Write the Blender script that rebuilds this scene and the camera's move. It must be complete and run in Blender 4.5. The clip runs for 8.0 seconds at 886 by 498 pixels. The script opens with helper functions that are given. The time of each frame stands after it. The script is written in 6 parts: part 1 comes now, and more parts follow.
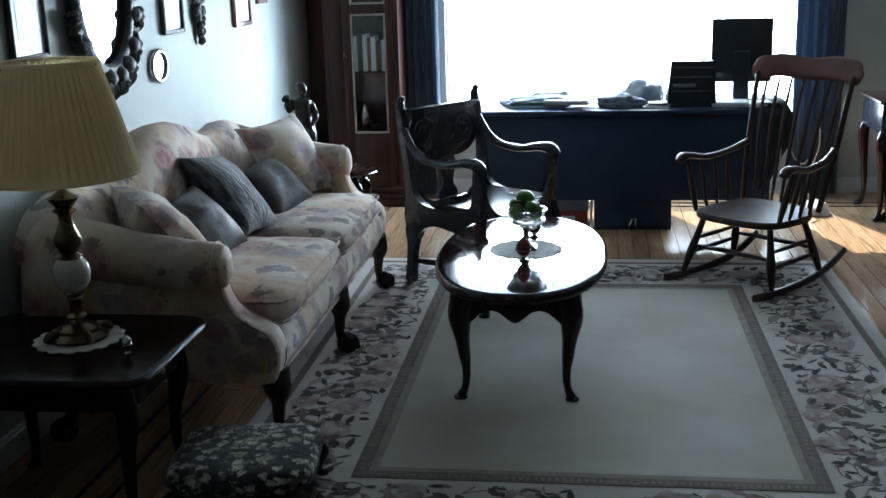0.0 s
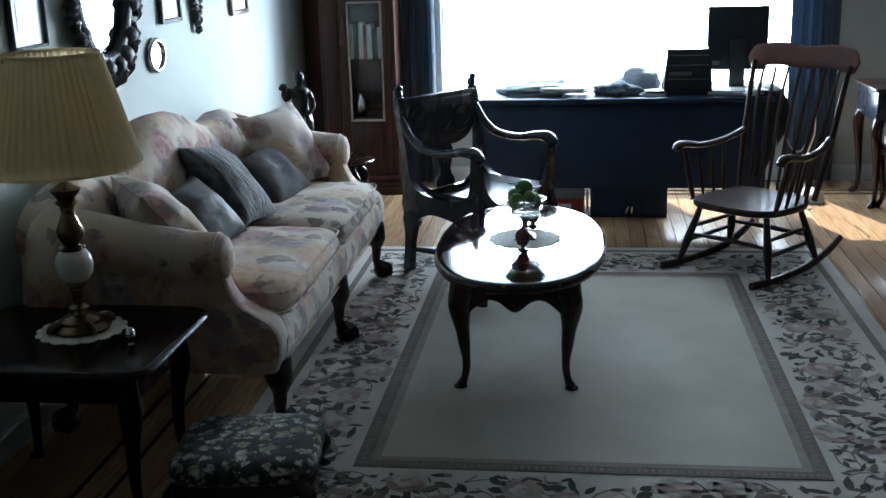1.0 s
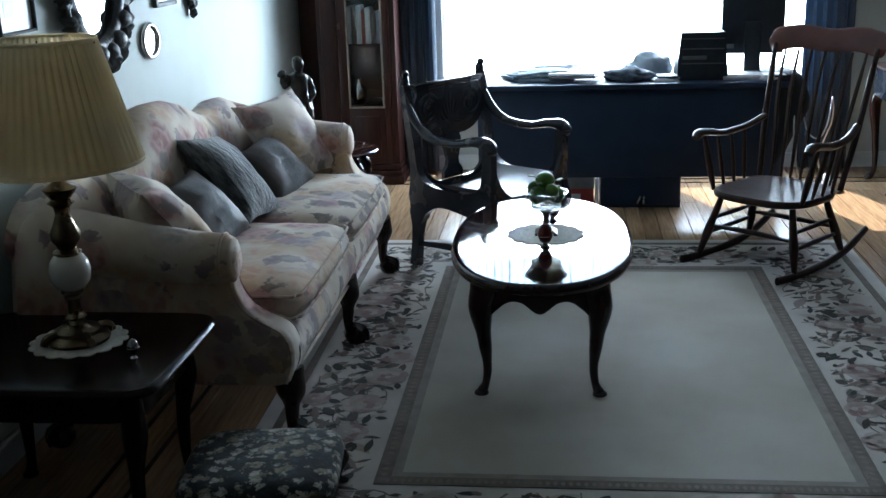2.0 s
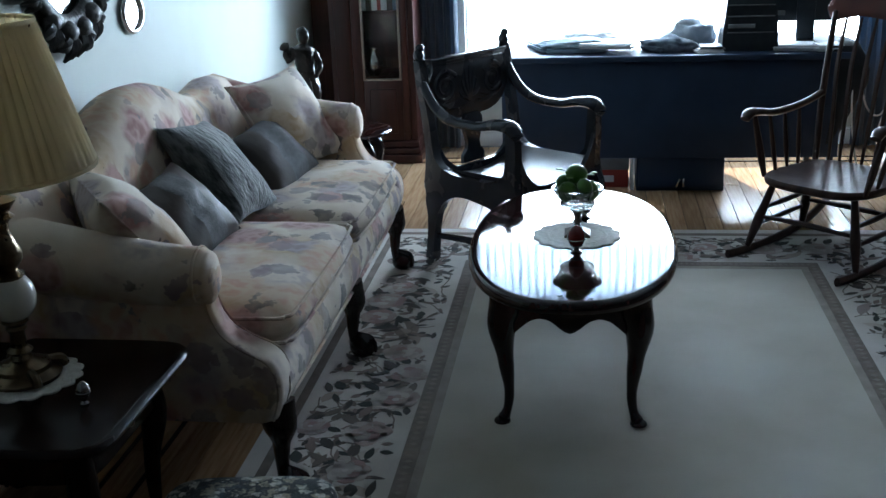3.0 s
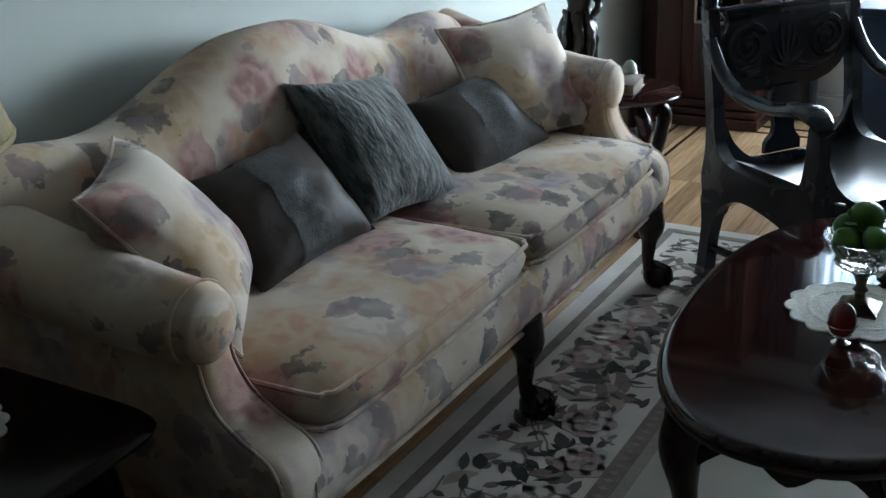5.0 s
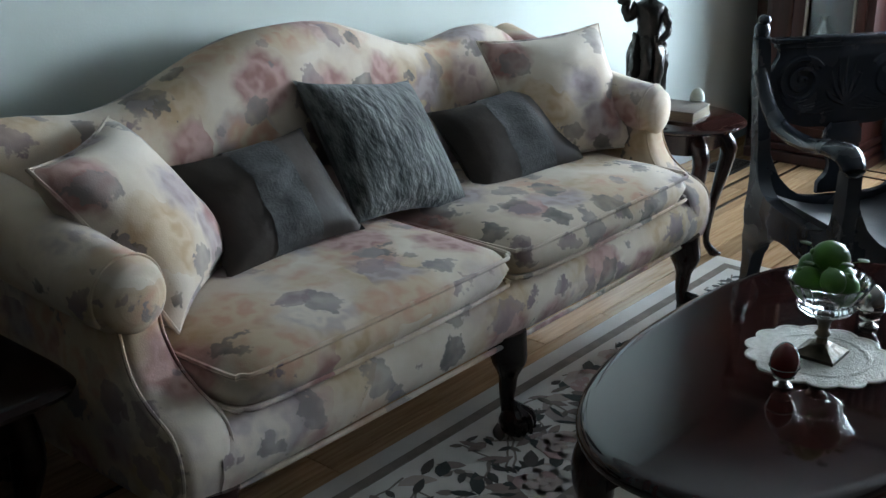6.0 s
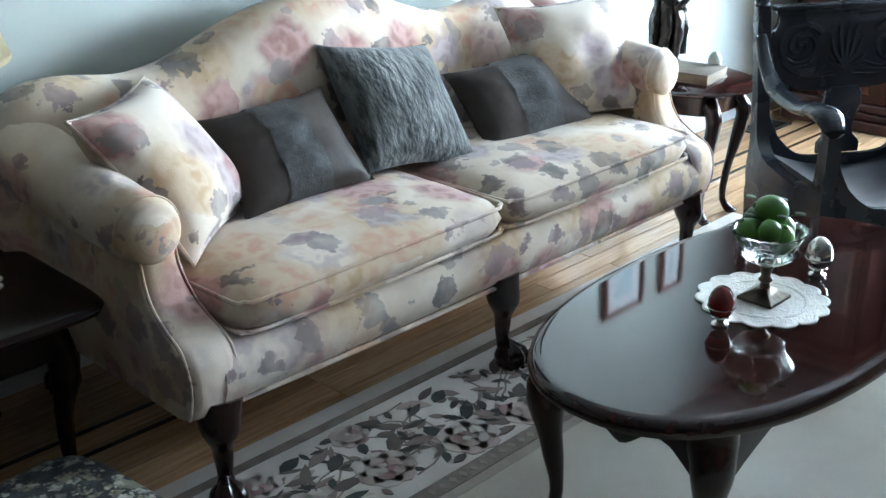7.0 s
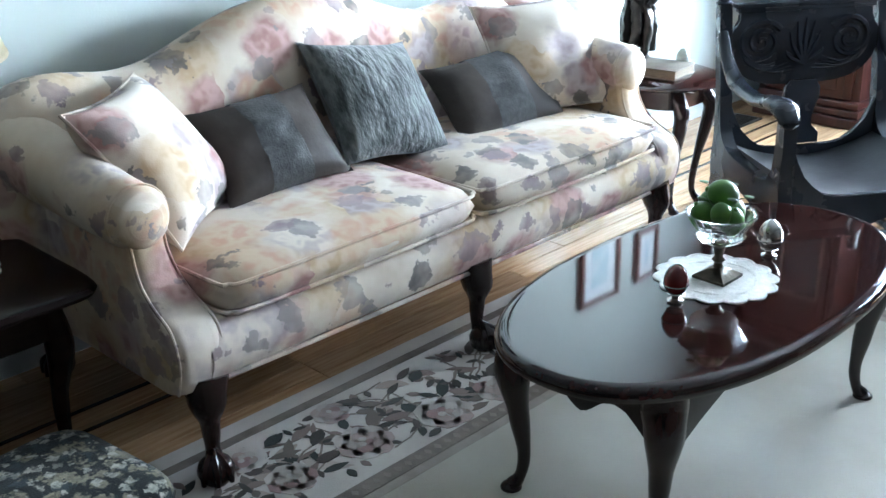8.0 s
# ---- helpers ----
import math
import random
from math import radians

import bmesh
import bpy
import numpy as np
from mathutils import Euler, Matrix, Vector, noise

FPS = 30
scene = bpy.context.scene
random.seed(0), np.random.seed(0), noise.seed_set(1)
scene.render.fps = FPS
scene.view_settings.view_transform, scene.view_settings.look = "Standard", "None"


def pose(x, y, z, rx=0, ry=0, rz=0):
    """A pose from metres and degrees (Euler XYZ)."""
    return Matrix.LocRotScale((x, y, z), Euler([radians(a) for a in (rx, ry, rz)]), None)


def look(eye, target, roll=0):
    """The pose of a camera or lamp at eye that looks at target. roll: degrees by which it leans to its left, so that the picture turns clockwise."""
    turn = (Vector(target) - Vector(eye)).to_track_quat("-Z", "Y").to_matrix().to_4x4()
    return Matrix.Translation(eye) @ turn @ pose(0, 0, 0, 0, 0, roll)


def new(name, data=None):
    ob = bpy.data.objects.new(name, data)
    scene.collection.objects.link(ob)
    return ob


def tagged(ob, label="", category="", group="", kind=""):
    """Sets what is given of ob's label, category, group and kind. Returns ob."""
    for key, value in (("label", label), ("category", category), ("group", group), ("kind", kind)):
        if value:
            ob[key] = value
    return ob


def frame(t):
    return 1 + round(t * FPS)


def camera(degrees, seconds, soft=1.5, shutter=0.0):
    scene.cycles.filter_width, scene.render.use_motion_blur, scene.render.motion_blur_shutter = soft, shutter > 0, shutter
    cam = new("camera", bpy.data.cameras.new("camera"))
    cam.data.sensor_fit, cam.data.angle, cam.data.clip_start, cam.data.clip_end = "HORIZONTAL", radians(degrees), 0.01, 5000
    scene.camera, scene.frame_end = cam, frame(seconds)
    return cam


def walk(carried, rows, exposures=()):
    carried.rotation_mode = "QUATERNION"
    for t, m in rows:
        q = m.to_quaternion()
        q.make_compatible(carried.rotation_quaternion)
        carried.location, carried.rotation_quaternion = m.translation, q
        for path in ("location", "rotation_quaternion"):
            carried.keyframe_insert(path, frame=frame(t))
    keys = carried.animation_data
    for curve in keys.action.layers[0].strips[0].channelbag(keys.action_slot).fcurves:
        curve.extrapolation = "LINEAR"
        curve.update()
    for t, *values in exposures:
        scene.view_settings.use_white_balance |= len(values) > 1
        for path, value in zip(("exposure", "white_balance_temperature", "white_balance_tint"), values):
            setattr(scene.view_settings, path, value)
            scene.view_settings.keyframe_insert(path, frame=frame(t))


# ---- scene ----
cam = camera(43.7, 8.0)
PATH = [
    (0, (1.914, 0.246, 1.586), (1.652, 2.162, 1.077), -1.7),
    (0.5, (1.912, 0.247, 1.585), (1.651, 2.162, 1.069), -1.7),
    (1, (1.886, 0.234, 1.606), (1.639, 2.145, 1.071), -1.7),
    (2.5, (1.69, 0.722, 1.582), (1.479, 2.621, 0.992), -1.9),
    (3, (1.71, 1.008, 1.584), (1.445, 2.887, 0.951), -2.2),
    (3.5, (1.713, 1.345, 1.563), (1.378, 3.195, 0.882), -2.3),
    (4, (1.696, 1.673, 1.547), (1.289, 3.491, 0.819), -1.5),
    (4.5, (1.87, 1.968, 1.505), (1.243, 3.719, 0.769), -1.8),
    (5, (2.0, 2.278, 1.467), (1.045, 3.871, 0.726), -2.5),
    (5.2, (2.066, 2.356, 1.443), (1.08, 3.935, 0.711), -1.7),
    (6.3, (2.532, 2.53, 1.428), (1.233, 3.873, 0.714), -0.8),
    (6.5, (2.619, 2.53, 1.466), (1.297, 3.834, 0.723), -1.1),
    (7, (2.759, 2.481, 1.503), (1.431, 3.766, 0.738), -1.4),
    (7.5, (2.851, 2.428, 1.524), (1.532, 3.72, 0.755), -1.5),
    (8, (2.902, 2.398, 1.522), (1.585, 3.696, 0.76), -1.6),
]
walk(cam, [(t, look(eye, target, roll)) for t, eye, target, roll in PATH],
     exposures=[(0, 1.63, 5900, 6), (1.2, 1.63, 5900, 6), (2.5, 1.61, 5750, 5), (3.5, 1.42, 5700, 5), (4.0, 1.29, 5800, 5), (4.5, 1.29, 5990, 6), (5.2, 1.56, 6240, 5), (6.3, 1.85, 6140, 5), (7.0, 2.88, 5990, 5), (7.5, 3.16, 5840, 6), (8, 3.24, 5840, 6)])

# ---- world, sun and window light ----
world = bpy.data.worlds.new("World")
scene.world = world
world.use_nodes = True
wn = world.node_tree.nodes
sky = wn.new("ShaderNodeTexSky")
sky.sky_type, sky.sun_disc = "NISHITA", False
sky.sun_elevation, sky.sun_rotation = radians(43), radians(-19)
world.node_tree.links.new(sky.outputs["Color"], wn["Background"].inputs["Color"])
wn["Background"].inputs["Strength"].default_value = 0.08

sun = new("sun", bpy.data.lights.new("sun", "SUN"))
sun.data.energy, sun.data.angle, sun.data.color = 5.0, radians(0.5), (1.0, 0.95, 0.87)
sun.matrix_world = look((1.55, 11.3, 5.0), (3.3, 6.3, 0.0))


def window_lamp(name, at, to, sx, sy, watts, colour):
    lamp = new(name, bpy.data.lights.new(name, "AREA"))
    lamp.data.shape, lamp.data.size, lamp.data.size_y = "RECTANGLE", sx, sy
    lamp.data.energy, lamp.data.color = watts, colour
    lamp.matrix_world = look(at, to)
    return lamp


window_lamp("window_daylight", (2.14, 7.86, 1.225), (2.14, 0.0, 0.9), 2.35, 1.39, 62, (0.70, 0.84, 1.0))

# ---- materials ----
def pbr(name, c1, c2=None, scale=6.0, rough=0.5, metal=0.0, bump=0.0, bscale=80.0, coat=0.0, stretch=(1, 1, 1),
        detail=5.0, spread=(0.35, 0.65), sheen=0.0, rvar=0.12, island=0.0, spec=0.5):
    m = bpy.data.materials.new(name)
    m.use_nodes = True
    nt = m.node_tree
    n, l = nt.nodes, nt.links
    p = n["Principled BSDF"]
    p.inputs["Roughness"].default_value, p.inputs["Metallic"].default_value = rough, metal
    p.inputs["Coat Weight"].default_value, p.inputs["Sheen Weight"].default_value = coat, sheen
    p.inputs["Coat Roughness"].default_value = 0.05
    p.inputs["Specular IOR Level"].default_value = spec
    tc, mp = n.new("ShaderNodeTexCoord"), n.new("ShaderNodeMapping")
    mp.inputs["Scale"].default_value = stretch
    l.new(tc.outputs["Object"], mp.inputs["Vector"])
    nz = n.new("ShaderNodeTexNoise")
    nz.inputs["Scale"].default_value, nz.inputs["Detail"].default_value = scale, detail
    l.new(mp.outputs["Vector"], nz.inputs["Vector"])
    ramp = n.new("ShaderNodeValToRGB")
    e = ramp.color_ramp.elements
    e[0].position, e[1].position = spread
    e[0].color, e[1].color = (*c1, 1), (*(c2 or [0.72 * v for v in c1]), 1)
    l.new(nz.outputs["Fac"], ramp.inputs["Fac"])
    last = ramp.outputs["Color"]
    if island:
        geo, hsv = n.new("ShaderNodeObjectInfo"), n.new("ShaderNodeHueSaturation")
        mr = n.new("ShaderNodeMapRange")
        mr.inputs["To Min"].default_value, mr.inputs["To Max"].default_value = 1 - island, 1 + island
        l.new(geo.outputs["Random"], mr.inputs["Value"])
        l.new(mr.outputs["Result"], hsv.inputs["Value"])
        l.new(last, hsv.inputs["Color"])
        last = hsv.outputs["Color"]
    l.new(last, p.inputs["Base Color"])
    if rvar:
        mr = n.new("ShaderNodeMapRange")
        mr.inputs["To Min"].default_value, mr.inputs["To Max"].default_value = rough * (1 - rvar), min(1, rough * (1 + rvar))
        l.new(nz.outputs["Fac"], mr.inputs["Value"])
        l.new(mr.outputs["Result"], p.inputs["Roughness"])
    if bump:
        nb, bp = n.new("ShaderNodeTexNoise"), n.new("ShaderNodeBump")
        nb.inputs["Scale"].default_value, nb.inputs["Detail"].default_value = bscale, 3
        l.new(mp.outputs["Vector"], nb.inputs["Vector"])
        l.new(nb.outputs["Fac"], bp.inputs["Height"])
        bp.inputs["Strength"].default_value, bp.inputs["Distance"].default_value = bump, 0.01
        l.new(bp.outputs["Normal"], p.inputs["Normal"])
    return m


def floral(name, ground, layers, scale=1.0, rough=0.85, weave=0.11, angular=(3,), often=0.36):
    """Printed fabric: a pale ground with soft blotches; each layer is (colour, cell scale, size, raggedness, seed, amount)."""
    m = bpy.data.materials.new(name)
    m.use_nodes = True
    n, l = m.node_tree.nodes, m.node_tree.links
    p = n["Principled BSDF"]
    p.inputs["Roughness"].default_value, p.inputs["Sheen Weight"].default_value = rough, 0.15
    p.inputs["Specular IOR Level"].default_value = 0.25
    tc, mp = n.new("ShaderNodeTexCoord"), n.new("ShaderNodeMapping")
    mp.inputs["Scale"].default_value = (scale,) * 3
    l.new(tc.outputs["Object"], mp.inputs["Vector"])
    big = n.new("ShaderNodeTexNoise")
    big.inputs["Scale"].default_value, big.inputs["Detail"].default_value = 6.0, 3
    l.new(mp.outputs["Vector"], big.inputs["Vector"])
    ramp = n.new("ShaderNodeValToRGB")
    ramp.color_ramp.elements[0].position, ramp.color_ramp.elements[1].position = 0.4, 0.62
    ramp.color_ramp.elements[0].color, ramp.color_ramp.elements[1].color = (*ground[0], 1), (*ground[1], 1)
    l.new(big.outputs["Fac"], ramp.inputs["Fac"])
    last = ramp.outputs["Color"]
    for number, (colour, cells, size, ragged, seed, amount) in enumerate(layers):
        wob = n.new("ShaderNodeTexNoise")
        wob.inputs["Scale"].default_value, wob.inputs["Detail"].default_value = cells * 2.6, 3
        l.new(mp.outputs["Vector"], wob.inputs["Vector"])
        sub = n.new("ShaderNodeVectorMath")
        sub.operation = "MULTIPLY_ADD"
        sub.inputs[1].default_value = (ragged / cells,) * 3
        sub.inputs[2].default_value = (seed, seed * 0.37, seed * 0.71)
        l.new(wob.outputs["Color"], sub.inputs[0])
        add = n.new("ShaderNodeVectorMath")
        l.new(sub.outputs["Vector"], add.inputs[0])
        l.new(mp.outputs["Vector"], add.inputs[1])
        vo = n.new("ShaderNodeTexVoronoi")
        vo.inputs["Scale"].default_value = cells
        vo.distance = "MANHATTAN" if number in angular else "EUCLIDEAN"
        l.new(add.outputs["Vector"], vo.inputs["Vector"])
        edge = n.new("ShaderNodeMapRange")
        edge.inputs["From Min"].default_value, edge.inputs["From Max"].default_value = size, size * 0.72
        edge.inputs["To Max"].default_value = amount
        l.new(vo.outputs["Distance"], edge.inputs["Value"])
        pick = n.new("ShaderNodeSeparateColor")
        l.new(vo.outputs["Color"], pick.inputs["Color"])
        some = n.new("ShaderNodeMapRange")
        some.inputs["From Min"].default_value, some.inputs["From Max"].default_value = often, often + 0.12
        l.new(pick.outputs["Red"], some.inputs["Value"])
        mul, tone = n.new("ShaderNodeMath"), n.new("ShaderNodeMath")
        mul.operation = tone.operation = "MULTIPLY"
        l.new(edge.outputs["Result"], mul.inputs[0])
        l.new(some.outputs["Result"], mul.inputs[1])
        petal = n.new("ShaderNodeMapRange")
        petal.inputs["From Min"].default_value, petal.inputs["From Max"].default_value = 0.3, 0.7
        petal.inputs["To Min"].default_value, petal.inputs["To Max"].default_value = 0.35, 1.1
        l.new(wob.outputs["Fac"], petal.inputs["Value"])
        l.new(mul.outputs["Value"], tone.inputs[0])
        l.new(petal.outputs["Result"], tone.inputs[1])
        mix = n.new("ShaderNodeMix")
        mix.data_type = "RGBA"
        l.new(tone.outputs["Value"], mix.inputs[0])
        l.new(last, mix.inputs[6])
        mix.inputs[7].default_value = (*colour, 1)
        last = mix.outputs[2]
    l.new(last, p.inputs["Base Color"])
    nb, bp = n.new("ShaderNodeTexNoise"), n.new("ShaderNodeBump")
    nb.inputs["Scale"].default_value = 260
    fold, both = n.new("ShaderNodeTexNoise"), n.new("ShaderNodeMath")
    fold.inputs["Scale"].default_value, fold.inputs["Detail"].default_value = 9, 2
    both.operation = "MULTIPLY_ADD"
    both.inputs[1].default_value = 6.0
    l.new(tc.outputs["Object"], nb.inputs["Vector"])
    l.new(tc.outputs["Object"], fold.inputs["Vector"])
    l.new(fold.outputs["Fac"], both.inputs[0])
    l.new(nb.outputs["Fac"], both.inputs[2])
    l.new(both.outputs["Value"], bp.inputs["Height"])
    bp.inputs["Strength"].default_value, bp.inputs["Distance"].default_value = weave, 0.004
    l.new(bp.outputs["Normal"], p.inputs["Normal"])
    return m


def rose_print(name, ground, blooms, leaves, scale=1.0, rough=0.85, weave=0.11):
    """Printed upholstery: soft roses in rings of petals and crisp pointed leaves on a pale ground.
    blooms: rows of (shade, light, cells a metre, radius, seed, share); leaves: rows of (colour, cells, length, width, seed, share)."""
    m = bpy.data.materials.new(name)
    m.use_nodes = True
    n, l = m.node_tree.nodes, m.node_tree.links
    p = n["Principled BSDF"]
    p.inputs["Roughness"].default_value, p.inputs["Sheen Weight"].default_value = rough, 0.15
    p.inputs["Specular IOR Level"].default_value = 0.25

    def maths(kind, a, b=None, c=None):
        q = n.new("ShaderNodeMath")
        q.operation = kind
        for k, v in enumerate((a, b, c)):
            if isinstance(v, (int, float)):
                q.inputs[k].default_value = v
            elif v is not None:
                l.new(v, q.inputs[k])
        return q.outputs[0]

    def vec(kind, a, b=None, c=None, out="Vector"):
        q = n.new("ShaderNodeVectorMath")
        q.operation = kind
        for k, v in enumerate((a, b, c)):
            if isinstance(v, tuple):
                q.inputs[k].default_value = v
            elif v is not None:
                l.new(v, q.inputs[k])
        return q.outputs[out]

    def ranged(v, a, b, lo=0.0, hi=1.0):
        q = n.new("ShaderNodeMapRange")
        for key, val in (("From Min", a), ("From Max", b), ("To Min", lo), ("To Max", hi)):
            if isinstance(val, (int, float)):
                q.inputs[key].default_value = val
            else:
                l.new(val, q.inputs[key])
        l.new(v, q.inputs["Value"])
        return q.outputs["Result"]

    def mixed(fac, a, b):
        q = n.new("ShaderNodeMix")
        q.data_type = "RGBA"
        for key, v in ((0, fac), (6, a), (7, b)):
            if isinstance(v, tuple):
                q.inputs[key].default_value = (*v, 1)
            else:
                l.new(v, q.inputs[key])
        return q.outputs[2]

    def cells_of(where, cells, seed):
        moved = vec("ADD", where, (seed, seed * 0.37, seed * 0.71))
        vo = n.new("ShaderNodeTexVoronoi")
        vo.inputs["Scale"].default_value = cells
        l.new(moved, vo.inputs["Vector"])
        local = vec("SUBTRACT", moved, vo.outputs["Position"])
        pick = n.new("ShaderNodeSeparateColor")
        l.new(vo.outputs["Color"], pick.inputs["Color"])
        return local, vo.outputs["Color"], pick.outputs["Green"]

    tc, mp = n.new("ShaderNodeTexCoord"), n.new("ShaderNodeMapping")
    mp.inputs["Scale"].default_value = (scale,) * 3
    l.new(tc.outputs["Object"], mp.inputs["Vector"])
    at = mp.outputs["Vector"]
    big, curl, fine = (n.new("ShaderNodeTexNoise") for _ in range(3))
    for tex, sc, dt in ((big, 6.0, 3), (curl, 15.0, 2), (fine, 75.0, 1)):
        tex.inputs["Scale"].default_value, tex.inputs["Detail"].default_value = sc, dt
        l.new(at, tex.inputs["Vector"])
    soft = vec("MULTIPLY_ADD", curl.outputs["Color"], (0.075,) * 3, at)
    toothed = vec("MULTIPLY_ADD", fine.outputs["Color"], (0.024,) * 3, vec("MULTIPLY_ADD", curl.outputs["Color"], (0.06,) * 3, at))
    last = mixed(ranged(big.outputs["Fac"], 0.4, 0.62), ground[0], ground[1])
    for shade, light, cells, radius, seed, share in blooms:
        local, colour, chance = cells_of(soft, cells, seed)
        d = vec("LENGTH", local, out="Value")
        mask = maths("MULTIPLY", ranged(d, radius, radius * 0.66), ranged(chance, 1 - share, 1 - share + 0.06))
        turn = maths("MULTIPLY_ADD", curl.outputs["Fac"], 17.0, maths("MULTIPLY", d, 6.283 / (radius * 1.1)))
        petal = maths("MULTIPLY_ADD", maths("SINE", turn), 0.5, 0.5)
        heart = ranged(d, 0.0, radius, 1.0, 0.6)
        tone = mixed(maths("MULTIPLY", petal, heart), light, shade)
        last = mixed(maths("MULTIPLY", mask, 0.93), last, tone)
    for colour_, cells, length, width, seed, share in leaves:
        local, colour, chance = cells_of(toothed, cells, seed)
        blade = vec("NORMALIZE", vec("SUBTRACT", colour, (0.5, 0.5, 0.5)))
        across = vec("NORMALIZE", vec("CROSS_PRODUCT", blade, (0.36, 0.48, 0.8)))
        shape = None
        for axis, size in ((blade, 1.0), (across, 0.62), (vec("NORMALIZE", vec("ADD", blade, across)), 0.72)):
            u = vec("DOT_PRODUCT", local, axis, out="Value")
            off = vec("LENGTH", vec("CROSS_PRODUCT", local, axis), out="Value")
            along = maths("DIVIDE", u, length * size)
            room = maths("MULTIPLY", maths("SUBTRACT", 1.0, maths("ABSOLUTE", along)), width * (0.55 + 0.45 * size))
            one = maths("SUBTRACT", room, off)
            shape = one if shape is None else maths("MAXIMUM", shape, one)
        mask = maths("MULTIPLY", ranged(shape, 0.0, 0.004), ranged(chance, 1 - share, 1 - share + 0.04))
        depth = ranged(curl.outputs["Fac"], 0.35, 0.65, 0.5, 1.0)
        last = mixed(maths("MULTIPLY", mask, depth), last, colour_)
    l.new(last, p.inputs["Base Color"])
    nb, bp, fold = n.new("ShaderNodeTexNoise"), n.new("ShaderNodeBump"), n.new("ShaderNodeTexNoise")
    nb.inputs["Scale"].default_value = 260
    fold.inputs["Scale"].default_value, fold.inputs["Detail"].default_value = 9, 2
    l.new(tc.outputs["Object"], nb.inputs["Vector"])
    l.new(tc.outputs["Object"], fold.inputs["Vector"])
    l.new(maths("MULTIPLY_ADD", fold.outputs["Fac"], 6.0, nb.outputs["Fac"]), bp.inputs["Height"])
    bp.inputs["Strength"].default_value, bp.inputs["Distance"].default_value = weave, 0.004
    l.new(bp.outputs["Normal"], p.inputs["Normal"])
    return m


def glass(name, colour=(0.95, 0.98, 0.98), rough=0.02):
    m = pbr(name, colour, colour, rough=rough, rvar=0)
    p = m.node_tree.nodes["Principled BSDF"]
    p.inputs["Transmission Weight"].default_value, p.inputs["IOR"].default_value = 1.0, 1.48
    return m


def glow(name, colour, strength):
    m = bpy.data.materials.new(name)
    m.use_nodes = True
    p = m.node_tree.nodes["Principled BSDF"]
    p.inputs["Base Color"].default_value = (0, 0, 0, 1)
    p.inputs["Emission Color"].default_value, p.inputs["Emission Strength"].default_value = (*colour, 1), strength
    return m


